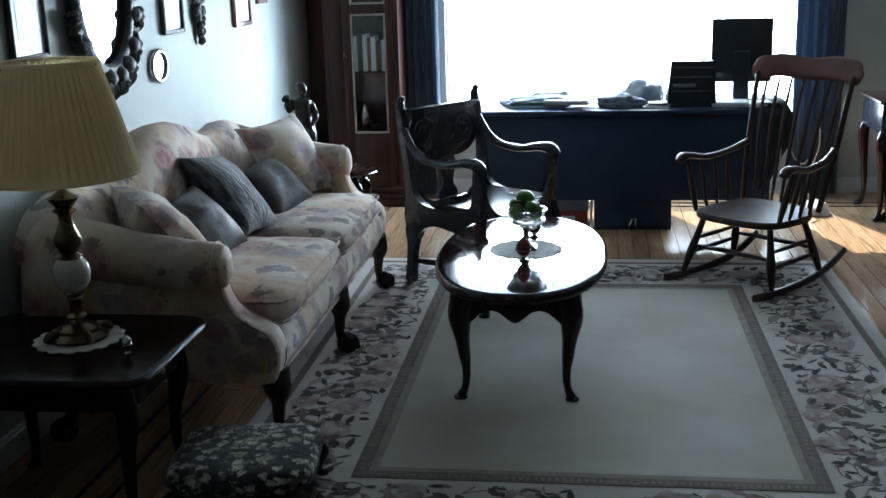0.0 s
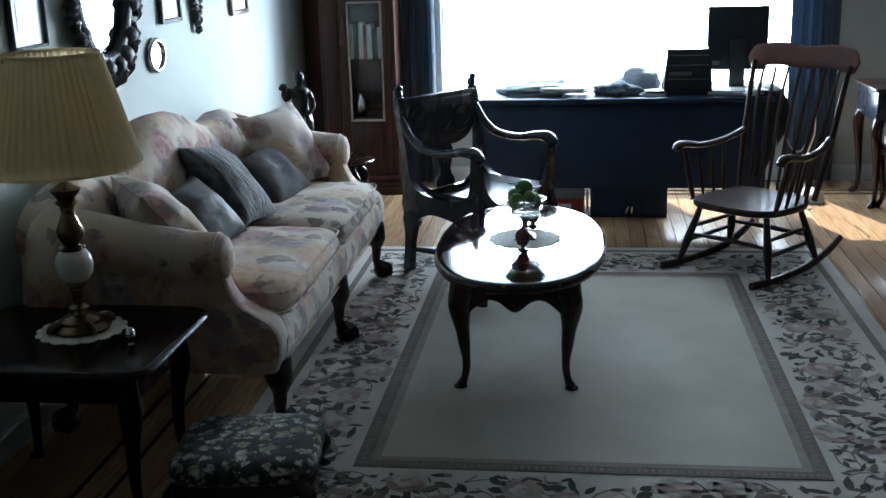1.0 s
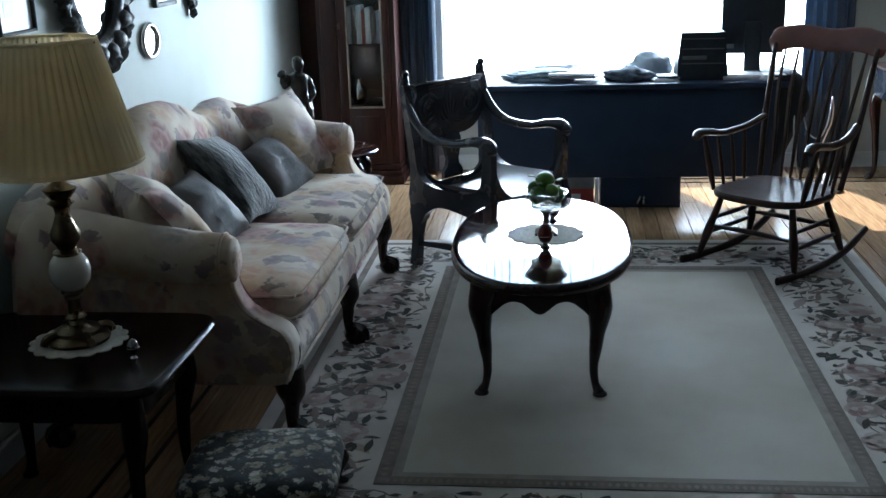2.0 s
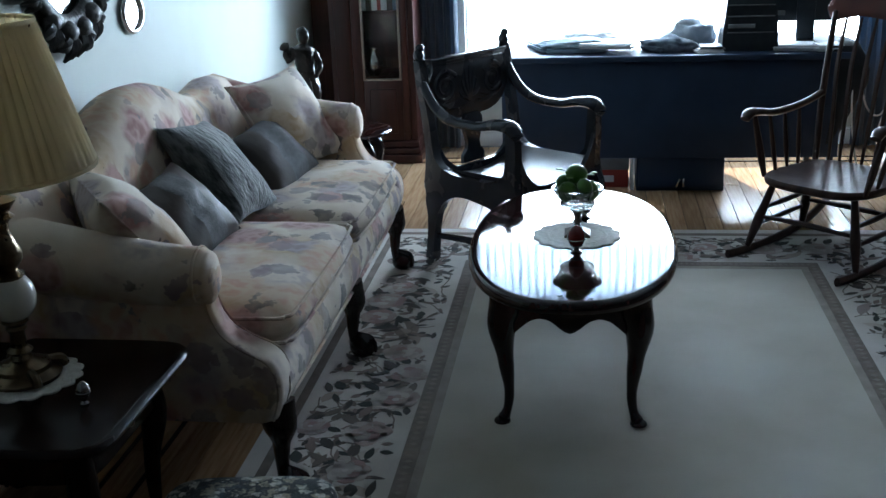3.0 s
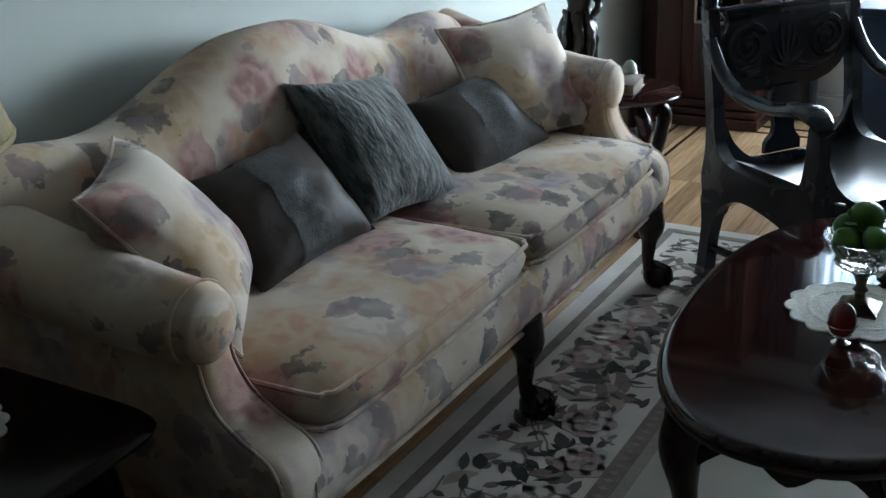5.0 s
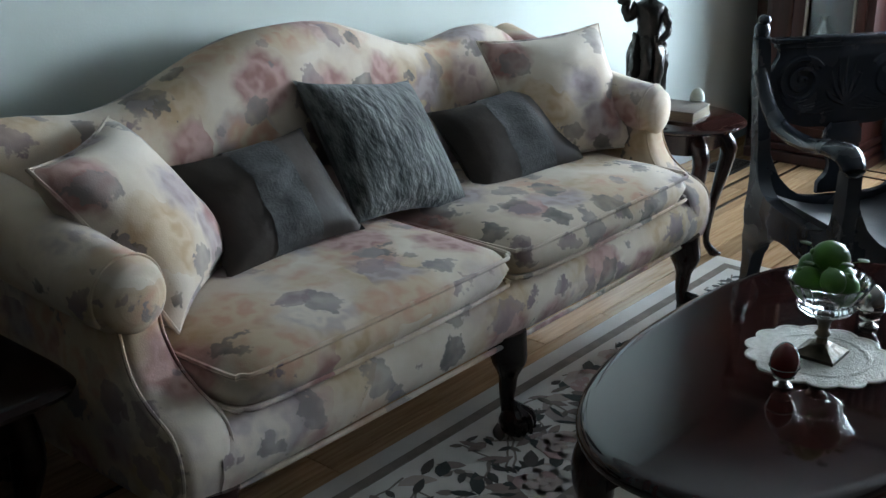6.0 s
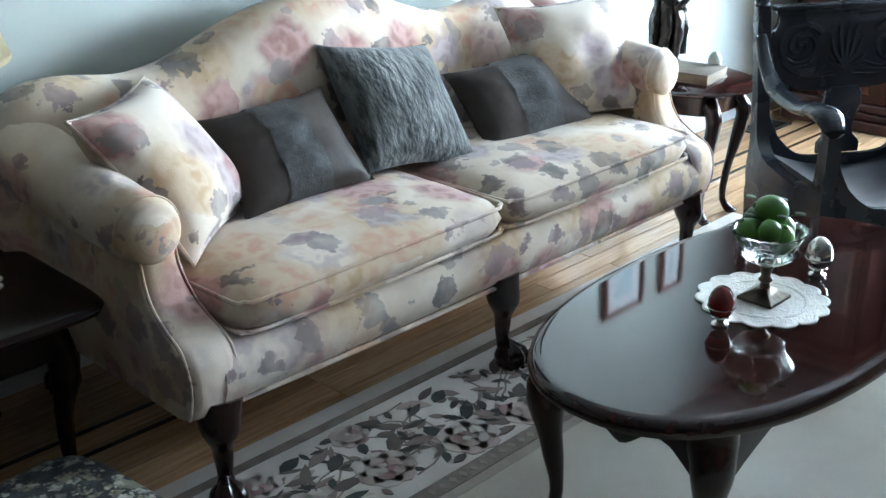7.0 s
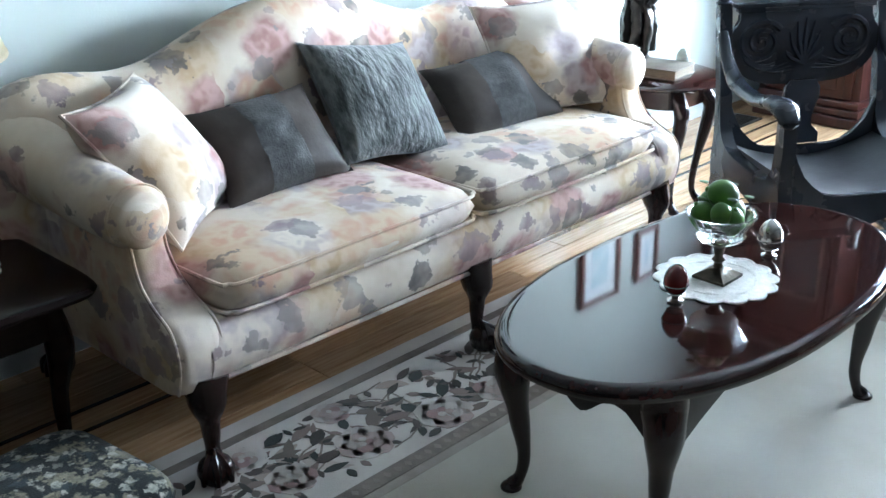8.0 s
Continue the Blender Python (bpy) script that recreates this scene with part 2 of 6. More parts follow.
M = {
    "wall": pbr("wall_paint", (0.495, 0.535, 0.502), (0.45, 0.488, 0.458), scale=1.6, rough=0.75, bump=0.06, bscale=140),
    # assumed colour for the unseen walls, near black to cut bounced fill light
    "taupe": pbr("bounce_cutting_taupe", (0.10, 0.09, 0.08), (0.085, 0.075, 0.066), scale=1.6, rough=0.8, bump=0.05, bscale=140),
    "trim": pbr("white_trim_paint", (0.72, 0.74, 0.73), (0.64, 0.66, 0.65), scale=5, rough=0.4),
    # ceiling grey is assumed, kept low to weaken the light it bounces down
    "ceiling": pbr("bounce_cutting_ceiling", (0.24, 0.24, 0.235), (0.21, 0.21, 0.205), scale=2, rough=0.9, bump=0.1, bscale=90),
    "oak": pbr("oak_plank", (0.52, 0.335, 0.19), (0.37, 0.215, 0.11), scale=5, rough=0.24, stretch=(14, 1, 14), bump=0.05, bscale=25, island=0.22, coat=0.5),
    "inlay": pbr("walnut_inlay", (0.06, 0.025, 0.012), (0.035, 0.015, 0.008), scale=6, rough=0.25, stretch=(1, 10, 10)),
    "subfloor": pbr("dark_joint", (0.05, 0.028, 0.014), (0.03, 0.016, 0.008), rough=0.6),
    "mahogany": pbr("mahogany", (0.027, 0.009, 0.007), (0.012, 0.0045, 0.004), scale=7, rough=0.24, stretch=(1, 1, 0.2), bump=0.03, bscale=40, coat=0.12, spec=0.35),
    "tabletop": pbr("polished_mahogany", (0.030, 0.010, 0.008), (0.014, 0.005, 0.0045), scale=9, rough=0.05, stretch=(5, 0.6, 5), coat=0.15, rvar=0.05, spec=0.42),
    "cabinetwood": pbr("cherry_cabinet", (0.055, 0.017, 0.013), (0.025, 0.009, 0.007), scale=6, rough=0.36, stretch=(4, 4, 0.35), bump=0.04, bscale=30, coat=0.0, spec=0.25),
    # black wood, with the window's bluish lens haze mixed into its base colour
    "blackwood": pbr("hazed_ebonised_wood", (0.025, 0.030, 0.041), (0.015, 0.018, 0.025), scale=8, rough=0.27, bump=0.05, bscale=60, coat=0.08, spec=0.35),
    "nearblack": pbr("dark_walnut_polish", (0.014, 0.007, 0.005), (0.007, 0.0035, 0.003), scale=8, rough=0.2, stretch=(3, 0.6, 3), coat=0.0, spec=0.11),
    "rockerwood": pbr("dark_pine", (0.05, 0.024, 0.017), (0.026, 0.012, 0.009), scale=9, rough=0.34, stretch=(3, 3, 0.5), bump=0.04, bscale=45, coat=0.04, spec=0.3),
    "crestwood": pbr("red_painted_wood", (0.15, 0.04, 0.026), (0.085, 0.022, 0.015), scale=6, rough=0.35, bump=0.03, bscale=40),
    "deskblack": pbr("navy_black_desk_panel", (0.020, 0.039, 0.080), (0.015, 0.029, 0.060), scale=4, rough=0.55, bump=0.03, bscale=60, spec=0.3),
    "blackplastic": pbr("black_plastic", (0.018, 0.026, 0.034), (0.012, 0.018, 0.024), scale=30, rough=0.42, bump=0.03, bscale=220),
    "navy": pbr("navy_drape", (0.05, 0.07, 0.098), (0.03, 0.046, 0.07), scale=5, rough=0.85, bump=0.15, bscale=180, sheen=0.3),
    "brass": pbr("aged_brass", (0.24, 0.18, 0.11), (0.09, 0.065, 0.04), scale=18, rough=0.28, metal=1.0, bump=0.04, bscale=60),
    "silver": pbr("silver_metal", (0.62, 0.60, 0.57), (0.42, 0.40, 0.38), scale=30, rough=0.2, metal=1.0),
    "bronze": pbr("dark_bronze", (0.030, 0.027, 0.024), (0.012, 0.011, 0.010), scale=20, rough=0.34, metal=0.6, bump=0.3, bscale=70),
    "carved": pbr("carved_dark_frame", (0.035, 0.034, 0.030), (0.012, 0.012, 0.011), scale=22, rough=0.55, metal=0.0, bump=0.4, bscale=60),
    "porcelain": pbr("white_porcelain", (0.66, 0.65, 0.60), (0.58, 0.56, 0.50), scale=6, rough=0.18, coat=0.4),
    "shade": None,
    "lace": pbr("lace_doily", (0.74, 0.72, 0.67), (0.60, 0.58, 0.53), scale=60, rough=0.9, bump=0.5, bscale=190),
    "rug": pbr("cream_wool", (0.50, 0.475, 0.41), (0.385, 0.345, 0.275), scale=1.9, rough=0.95, bump=0.35, bscale=320, sheen=0.2, detail=8),
    "rugborder": pbr("pale_wool_border", (0.60, 0.555, 0.50), (0.50, 0.455, 0.405), scale=5, rough=0.95, bump=0.4, bscale=300, sheen=0.2),
    "rugband": pbr("taupe_wool_band", (0.225, 0.185, 0.155), (0.165, 0.135, 0.115), scale=22, rough=0.95, bump=0.4, bscale=300, detail=8),
    "greygreen": pbr("grey_chenille", (0.115, 0.12, 0.115), (0.036, 0.039, 0.038), scale=34, rough=0.8, spread=(0.42, 0.6), stretch=(1, 0.4, 1), bump=0.8, bscale=55, sheen=0.25, spec=0.2),
    "greysatin": pbr("grey_brown_satin", (0.068, 0.056, 0.050), (0.042, 0.035, 0.031), scale=5, rough=0.5, bump=0.2, bscale=22, sheen=0.0, spec=0.1),
    "greyknit": pbr("grey_knit_band", (0.046, 0.044, 0.044), (0.030, 0.029, 0.029), scale=60, rough=0.8, bump=0.22, bscale=150, sheen=0.05),
    "lime": pbr("lime_green", (0.085, 0.22, 0.022), (0.035, 0.11, 0.012), scale=14, rough=0.36, bump=0.08, bscale=120),
    "leafgreen": pbr("leaf_green", (0.05, 0.11, 0.03), (0.025, 0.06, 0.015), scale=20, rough=0.5),
    "redegg": pbr("red_enamel", (0.20, 0.018, 0.014), (0.10, 0.010, 0.010), scale=25, rough=0.2, coat=0.6),
    "greenegg": pbr("pale_stone_egg", (0.40, 0.42, 0.36), (0.24, 0.27, 0.23), scale=26, rough=0.3),
    "mirror": pbr("mirror_silver", (0.9, 0.92, 0.92), (0.88, 0.9, 0.9), rough=0.02, metal=1.0, rvar=0),
    "mount": pbr("glazed_white_mount", (0.74, 0.76, 0.76), (0.68, 0.71, 0.72), scale=5, rough=0.4, spec=0.25),
    "paper": pbr("white_paper", (0.72, 0.73, 0.73), (0.62, 0.64, 0.66), scale=8, rough=0.8),
    "bluepaper": pbr("pale_blue_paper", (0.36, 0.47, 0.56), (0.28, 0.38, 0.47), scale=8, rough=0.6),
    "sky": pbr("blue_print", (0.40, 0.53, 0.60), (0.60, 0.67, 0.68), scale=9, rough=0.4, spec=0.25),
    "redcarton": pbr("red_carton", (0.33, 0.045, 0.03), (0.25, 0.03, 0.022), scale=5, rough=0.55),
    "greyplastic": pbr("grey_plastic", (0.17, 0.18, 0.18), (0.12, 0.13, 0.13), scale=9, rough=0.5),
    "leather": pbr("black_leather_seat", (0.018, 0.019, 0.023), (0.010, 0.011, 0.014), scale=14, rough=0.34, bump=0.05, bscale=90),
    "paleseat": pbr("pale_seat_fabric", (0.46, 0.47, 0.45), (0.37, 0.38, 0.37), scale=30, rough=0.9, bump=0.3, bscale=150),
    "books": pbr("old_book_cloth", (0.15, 0.125, 0.10), (0.095, 0.075, 0.06), scale=14, rough=0.7),
    "oldpaper": pbr("yellowed_paper", (0.17, 0.13, 0.085), (0.12, 0.09, 0.06), scale=40, rough=0.85, stretch=(1, 1, 8)),
    "cable": pbr("white_cable", (0.6, 0.6, 0.6), (0.5, 0.5, 0.5), rough=0.4),
    "outdoors": glow("bright_daylight", (0.86, 0.94, 1.0), 7.5),
    "crystal": glass("cut_glass"),
    "pane": glass("window_pane", (0.98, 1.0, 1.0), 0.0),
}
M["shade"] = pbr("pleated_cream_shade", (0.56, 0.48, 0.345), (0.44, 0.37, 0.26), scale=7, stretch=(6, 6, 0.3), rough=0.9, bump=0.1, bscale=160)


def backlit(m, colour, share):
    """Thin cloth: part of the light passes through it."""
    nt = m.node_tree
    tr, ad = nt.nodes.new("ShaderNodeBsdfTranslucent"), nt.nodes.new("ShaderNodeMixShader")
    tr.inputs["Color"].default_value = (*colour, 1)
    ad.inputs[0].default_value = share
    nt.links.new(nt.nodes["Principled BSDF"].outputs[0], ad.inputs[1])
    nt.links.new(tr.outputs[0], ad.inputs[2])
    nt.links.new(ad.outputs[0], nt.nodes["Material Output"].inputs["Surface"])


backlit(M["shade"], (0.90, 0.81, 0.63), 0.66)
backlit(M["navy"], (0.08, 0.125, 0.18), 0.38)
ROSE, PEACH, MAUVE, LEAF, GOLD = (0.25, 0.105, 0.10), (0.50, 0.27, 0.185), (0.25, 0.185, 0.19), (0.15, 0.13, 0.12), (0.42, 0.285, 0.155)
CREAM, BLUSH, SAND, LILAC = (0.66, 0.565, 0.48), (0.48, 0.30, 0.265), (0.55, 0.42, 0.29), (0.41, 0.335, 0.335)
M["sofa"] = rose_print("rose_print_fabric", ((0.56, 0.455, 0.355), (0.66, 0.57, 0.475)),
                       [(GOLD, SAND, 4.0, 0.135, 3.1, 0.62), (MAUVE, LILAC, 4.4, 0.105, 1.9, 0.5), (PEACH, SAND, 4.6, 0.115, 7.7, 0.6), (LILAC, CREAM, 5.0, 0.10, 4.3, 0.4), (ROSE, BLUSH, 4.6, 0.10, 5.2, 0.65)],
                       [(LEAF, 6.2, 0.125, 0.050, 11.3, 0.6), ((0.24, 0.205, 0.195), 7.0, 0.105, 0.044, 2.9, 0.6), (MAUVE, 7.4, 0.10, 0.042, 6.4, 0.45)])
M["pillow_floral"] = rose_print("rose_print_pillow", ((0.57, 0.475, 0.38), (0.64, 0.555, 0.47)),
                                [(GOLD, SAND, 5.0, 0.105, 1.1, 0.4), (MAUVE, LILAC, 5.2, 0.09, 4.4, 0.4), (ROSE, BLUSH, 5.0, 0.085, 9.2, 0.5)],
                                [(LEAF, 6.8, 0.115, 0.046, 2.3, 0.55), ((0.24, 0.205, 0.195), 7.6, 0.10, 0.042, 6.6, 0.5)])
M["tapestry"] = floral("floral_tapestry", ((0.014, 0.015, 0.016), (0.03, 0.034, 0.034)),
                       [((0.05, 0.07, 0.075), 20, 0.50, 1.0, 2.2, 0.9), ((0.36, 0.32, 0.22), 19, 0.52, 1.3, 6.1, 1.0), ((0.62, 0.58, 0.49), 22, 0.42, 1.1, 9.9, 1.0), ((0.02, 0.02, 0.022), 28, 0.40, 1.2, 4.2, 0.95)],
                       scale=1.15, weave=0.5, often=0.22)


# ---- mesh helpers ----
def part(name, bm, material, parent=None, label="", smooth=True, angle=42):
    me = bpy.data.meshes.new(name)
    bmesh.ops.recalc_face_normals(bm, faces=bm.faces)
    bm.to_mesh(me)
    bm.free()
    me.materials.append(material if not isinstance(material, str) else M[material])
    if smooth:
        me.polygons.foreach_set("use_smooth", [True] * len(me.polygons))
        me.set_sharp_from_angle(angle=radians(angle))
    ob = new(name, me)
    if parent:
        ob.parent = parent
    if label:
        ob["label"] = label
    return ob


def thing(name, m, label, category, group="", kind=""):
    ob = new(name)
    ob.matrix_world = m
    ob.empty_display_size = 0.1
    return tagged(ob, label, category, group, kind)


def BM():
    return bmesh.new()


def box(bm, x0, x1, y0, y1, z0, z1, bev=0.0, seg=2):
    r = bmesh.ops.create_cube(bm, size=1.0, matrix=Matrix.Translation(((x0 + x1) / 2, (y0 + y1) / 2, (z0 + z1) / 2)) @ Matrix.Diagonal((x1 - x0, y1 - y0, z1 - z0, 1)))
    if bev:
        edges = {e for v in r["verts"] for e in v.link_edges}
        bmesh.ops.bevel(bm, geom=list(edges), offset=bev, segments=seg, profile=0.5, affect="EDGES")
    return bm


def smoothline(pts, k=6):
    """A smooth line through the points."""
    p = [Vector(v) for v in pts]
    out = []
    for i in range(len(p) - 1):
        a, b, c, d = p[max(i - 1, 0)], p[i], p[i + 1], p[min(i + 2, len(p) - 1)]
        for j in range(k):
            t = j / k
            out.append(0.5 * ((2 * b) + (c - a) * t + (2 * a - 5 * b + 4 * c - d) * t * t + (3 * b - a - 3 * c + d) * t ** 3))
    return out + [p[-1]]


def sweep(bm, pts, rad, n=10, k=6, up=(0, 0, 1), close=False):
    """A round or oval bar along a smooth line. rad: a radius, or one per point, each a number or (across, along up)."""
    line = smoothline(pts, k) if k > 1 else [Vector(v) for v in pts]
    rads = rad if isinstance(rad, (list, tuple)) and len(rad) == len(pts) else [rad] * len(pts)
    rads = [r if isinstance(r, (list, tuple)) else (r, r) for r in rads]
    rings, m = [], len(line)
    run = (line[-1] - line[0]).normalized()
    if not close and abs(run.dot(Vector(up))) > 0.7:
        up = (0.02, 1, 0) if abs(run.y) < 0.7 else (1, 0, 0)
    for i, c in enumerate(line):
        f = i / max(m - 1, 1) * (len(pts) - 1)
        j = min(int(f), len(pts) - 2)
        w = f - j
        w = w * w * (3 - 2 * w)
        ra = [rads[j][q] * (1 - w) + rads[j + 1][q] * w for q in (0, 1)]
        if close:
            t = line[(i + 1) % (m - 1)] - line[(i - 1) % (m - 1)]
        else:
            t = line[min(i + 1, m - 1)] - line[max(i - 1, 0)]
        t = t.normalized()
        u = Vector(up)
        if abs(t.dot(u)) > 0.995:
            u = Vector((0.3, 0.8, 0.5))
        s = t.cross(u).normalized()
        u = s.cross(t)
        rings.append([bm.verts.new(c + s * (ra[0] * math.cos(a)) + u * (ra[1] * math.sin(a))) for a in (2 * math.pi * q / n for q in range(n))])
    for a, b in zip(rings, rings[1:]):
        for q in range(n):
            bm.faces.new((a[q], a[(q + 1) % n], b[(q + 1) % n], b[q]))
    if not close:
        bm.faces.new(rings[0][::-1]), bm.faces.new(rings[-1])
    return bm


def lathe(bm, prof, n=28, at=(0, 0, 0), flute=0.0, flutes=0):
    """A turned shape from rows of (radius, height)."""
    rings = []
    for r, z in prof:
        ring = []
        for q in range(n):
            a = 2 * math.pi * q / n
            rr = max(r, 1e-4) * (1 + (flute * math.cos(flutes * a) if flutes else 0))
            ring.append(bm.verts.new((at[0] + rr * math.cos(a), at[1] + rr * math.sin(a), at[2] + z)))
        rings.append(ring)
    for a, b in zip(rings, rings[1:]):
        for q in range(n):
            bm.faces.new((a[q], a[(q + 1) % n], b[(q + 1) % n], b[q]))
    bm.faces.new(rings[0][::-1]), bm.faces.new(rings[-1])
    return bm


def slab(bm, outline, z0, z1, bev=0.0, seg=2, axis="z"):
    """A flat piece cut to an outline, between z0 and z1 along the axis."""
    def put(u, v, w):
        return {"z": (u, v, w), "x": (w, u, v), "y": (u, w, v)}[axis]
    low = [bm.verts.new(put(u, v, z0)) for u, v in outline]
    high = [bm.verts.new(put(u, v, z1)) for u, v in outline]
    n = len(outline)
    f0, f1 = bm.faces.new(low[::-1]), bm.faces.new(high)
    for i in range(n):
        bm.faces.new((low[i], low[(i + 1) % n], high[(i + 1) % n], high[i]))
    if bev:
        edges = {e for f in (f0, f1) for e in f.edges}
        bmesh.ops.bevel(bm, geom=list(edges), offset=bev, segments=seg, profile=0.5, affect="EDGES")
    return bm


def ball(bm, r, at, squash=(1, 1, 1), u=14, v=9):
    bmesh.ops.create_uvsphere(bm, u_segments=u, v_segments=v, radius=r, matrix=Matrix.Translation(at) @ Matrix.Diagonal((*squash, 1)))
    return bm


def oval(rx, ry, n=56, p=2.0, cx=0.0, cy=0.0):
    out = []
    for i in range(n):
        a = 2 * math.pi * i / n
        c, s = math.cos(a), math.sin(a)
        out.append((cx + rx * math.copysign(abs(c) ** (2 / p), c), cy + ry * math.copysign(abs(s) ** (2 / p), s)))
    return out


def loft(bm, rings, closed=True):
    vs = [[bm.verts.new(p) for p in r] for r in rings]
    n = len(vs[0])
    for a, b in zip(vs, vs[1:]):
        for q in range(n if closed else n - 1):
            bm.faces.new((a[q], a[(q + 1) % n], b[(q + 1) % n], b[q]))
    if closed:
        bm.faces.new(vs[0][::-1]), bm.faces.new(vs[-1])
    return bm


def puff(bm, w, h, t, n=14, pinch=0.07, wrinkle=0.006, seed=0.0):
    """A stuffed pillow, w by h, lying in the xy plane."""
    for side in (1, -1):
        g = []
        for i in range(n + 1):
            row = []
            for j in range(n + 1):
                u, v = 2 * i / n - 1, 2 * j / n - 1
                u, v = math.sin(u * math.pi / 2) * 0.35 + u * 0.65, math.sin(v * math.pi / 2) * 0.35 + v * 0.65
                x = w / 2 * u * (1 - pinch * (1 - v * v))
                y = h / 2 * v * (1 - pinch * (1 - u * u))
                z = t / 2 * (max(0, (1 - u * u) * (1 - v * v))) ** 0.42
                z += wrinkle * noise.noise((u * 2.3 + seed, v * 2.3, seed)) * (1 - max(u * u, v * v)) * 3
                row.append(bm.verts.new((x, y, side * z)))
            g.append(row)
        for i in range(n):
            for j in range(n):
                bm.faces.new((g[i][j], g[i + 1][j], g[i + 1][j + 1], g[i][j + 1]))
    bmesh.ops.remove_doubles(bm, verts=bm.verts, dist=1e-5)
    return bm


def frame_of(centre, w, u):
    x = Vector(w).normalized()
    z = x.cross(Vector(u)).normalized()
    y = z.cross(x)
    m = Matrix((x, y, z)).transposed().to_4x4()
    m.translation = Vector(centre)
    return m

# ---- the room ----
XR, YB, YF, ZC = 5.6, -4.0, 7.75, 2.45
WX0, WX1, WZ0, WZ1 = 0.95, 3.32, 0.52, 1.93


def wall(name, boxes, label, material="wall"):
    bm = BM()
    for b in boxes:
        box(bm, *b)
    return tagged(part(name, bm, material, smooth=False), label, "wall", kind="structure")


wall("wall_west", [(-0.15, 0, YB - 0.15, YF + 0.15, 0, ZC)], "pale grey-green painted plaster wall behind the sofa")
wall("wall_north", [(0, WX0, YF, YF + 0.15, 0, ZC), (WX1, XR, YF, YF + 0.15, 0, ZC), (WX0, WX1, YF, YF + 0.15, 0, WZ0), (WX0, WX1, YF, YF + 0.15, WZ1, ZC)],
     "pale painted window wall with a wide opening")
# unseen east and south walls, added dark so little light bounces back
wall("wall_east", [(XR, XR + 0.15, YB - 0.15, YF + 0.15, 0, ZC)], "unseen wall closing the room, darkened to cut bounced light", "taupe")
wall("wall_south", [(0, XR, YB - 0.15, YB, 0, ZC)], "unseen wall closing the room, darkened to cut bounced light", "taupe")
# ceiling out of view, its dark grey holds down the room's fill light
bm = BM()
box(bm, -0.15, XR + 0.15, YB - 0.15, YF + 0.15, ZC, ZC + 0.12)
tagged(part("ceiling", bm, "ceiling", smooth=False), "unseen flat ceiling, greyed to cut bounced light", "ceiling", kind="structure")

bm = BM()
box(bm, -0.15, XR + 0.15, YB - 0.15, YF + 0.15, -0.12, -0.012)
floor = tagged(part("floor", bm, "subfloor", smooth=False), "golden oak strip floor with dark inlaid border lines", "floor", kind="structure")


def baseboard(x0, x1, y0, y1):
    bm = BM()
    box(bm, x0, x1, y0, y1, 0.0, 0.085, 0.004)
    box(bm, x0 + (0.004 if x1 - x0 > 0.1 else 0), x1 - 0.004, y0 + 0.004, y1 - (0.004 if y1 - y0 > 0.1 else 0), 0.086, 0.10, 0.003)
    return tagged(part("baseboard", bm, "trim"), "white painted wooden baseboard along the wall", "baseboard", kind="structure")


baseboard(0.001, 0.018, YB, 7.2)
baseboard(0.72, XR, YF - 0.018, YF - 0.001)

# the wide window: frame, mullions, sill, panes, sheer valance
win = thing("window_1", pose(0, 0, 0), "wide white-framed window full of bright daylight", "window", kind="structure")
bm = BM()
box(bm, WX0 - 0.06, WX0, YF - 0.015, YF + 0.1, WZ0 - 0.06, WZ1 + 0.06, 0.004)
box(bm, WX1, WX1 + 0.06, YF - 0.015, YF + 0.1, WZ0 - 0.06, WZ1 + 0.06, 0.004)
box(bm, WX0, WX1, YF - 0.015, YF + 0.1, WZ1, WZ1 + 0.06, 0.004)
part("window_frame", bm, "trim", win)
bm = BM()
box(bm, WX0 - 0.09, WX1 + 0.09, YF - 0.07, YF + 0.1, WZ0 - 0.035, WZ0, 0.006)
part("window_sill", bm, "trim", win)
bm = BM()
box(bm, -14, 19, 16, 16.2, -14, 6.5)
tagged(part("backdrop", bm, "outdoors", smooth=False), "blank overexposed bright daylight outside the window", "daylight", kind="structure")


def drape(name, x0, x1, y, z0, z1, folds, depth, material, label, category, seed=0.0, lap=0.006):
    """A hanging cloth in folds, with thickness."""
    bm = BM()
    n = folds * 8
    rings = []
    for k in range(9):
        z = z1 + (z0 - z1) * k / 8
        row = []
        for i in range(n + 1):
            u = i / n
            a = 2 * math.pi * folds * u + 0.9 * noise.noise((u * 5 + seed, k * 0.12, 0))
            row.append((x0 + (x1 - x0) * u + lap * math.sin(2 * a), y + depth * (0.6 + 0.4 * k / 8) * math.sin(a) * (0.8 + 0.4 * noise.noise((u * 7, seed, 2))), z))
        rings.append(row)
    loft(bm, rings, closed=False)
    ob = part(name, bm, material, angle=80)
    mod = ob.modifiers.new("thickness", "SOLIDIFY")
    mod.thickness = 0.004
    return tagged(ob, label, category)


for x0, x1, s in ((0.672, 0.91, 1.0), (3.215, 3.515, 4.0)):
    tagged(drape("curtain", x0, x1, 7.62, 0.02, 2.2, 5, 0.032, "navy", "long navy blue pleated curtain beside the window", "curtain", s), group="window curtains")
sheer_m = pbr("sheer_voile", (0.82, 0.84, 0.86), (0.74, 0.77, 0.8), scale=8, rough=0.9)
backlit(sheer_m, (0.8, 0.85, 0.9), 0.7)
st_nodes, st_links = sheer_m.node_tree.nodes, sheer_m.node_tree.links
sheer_out = st_nodes["Material Output"].inputs["Surface"]
holes, veil = st_nodes.new("ShaderNodeBsdfTransparent"), st_nodes.new("ShaderNodeMixShader")
veil.inputs[0].default_value = 0.3
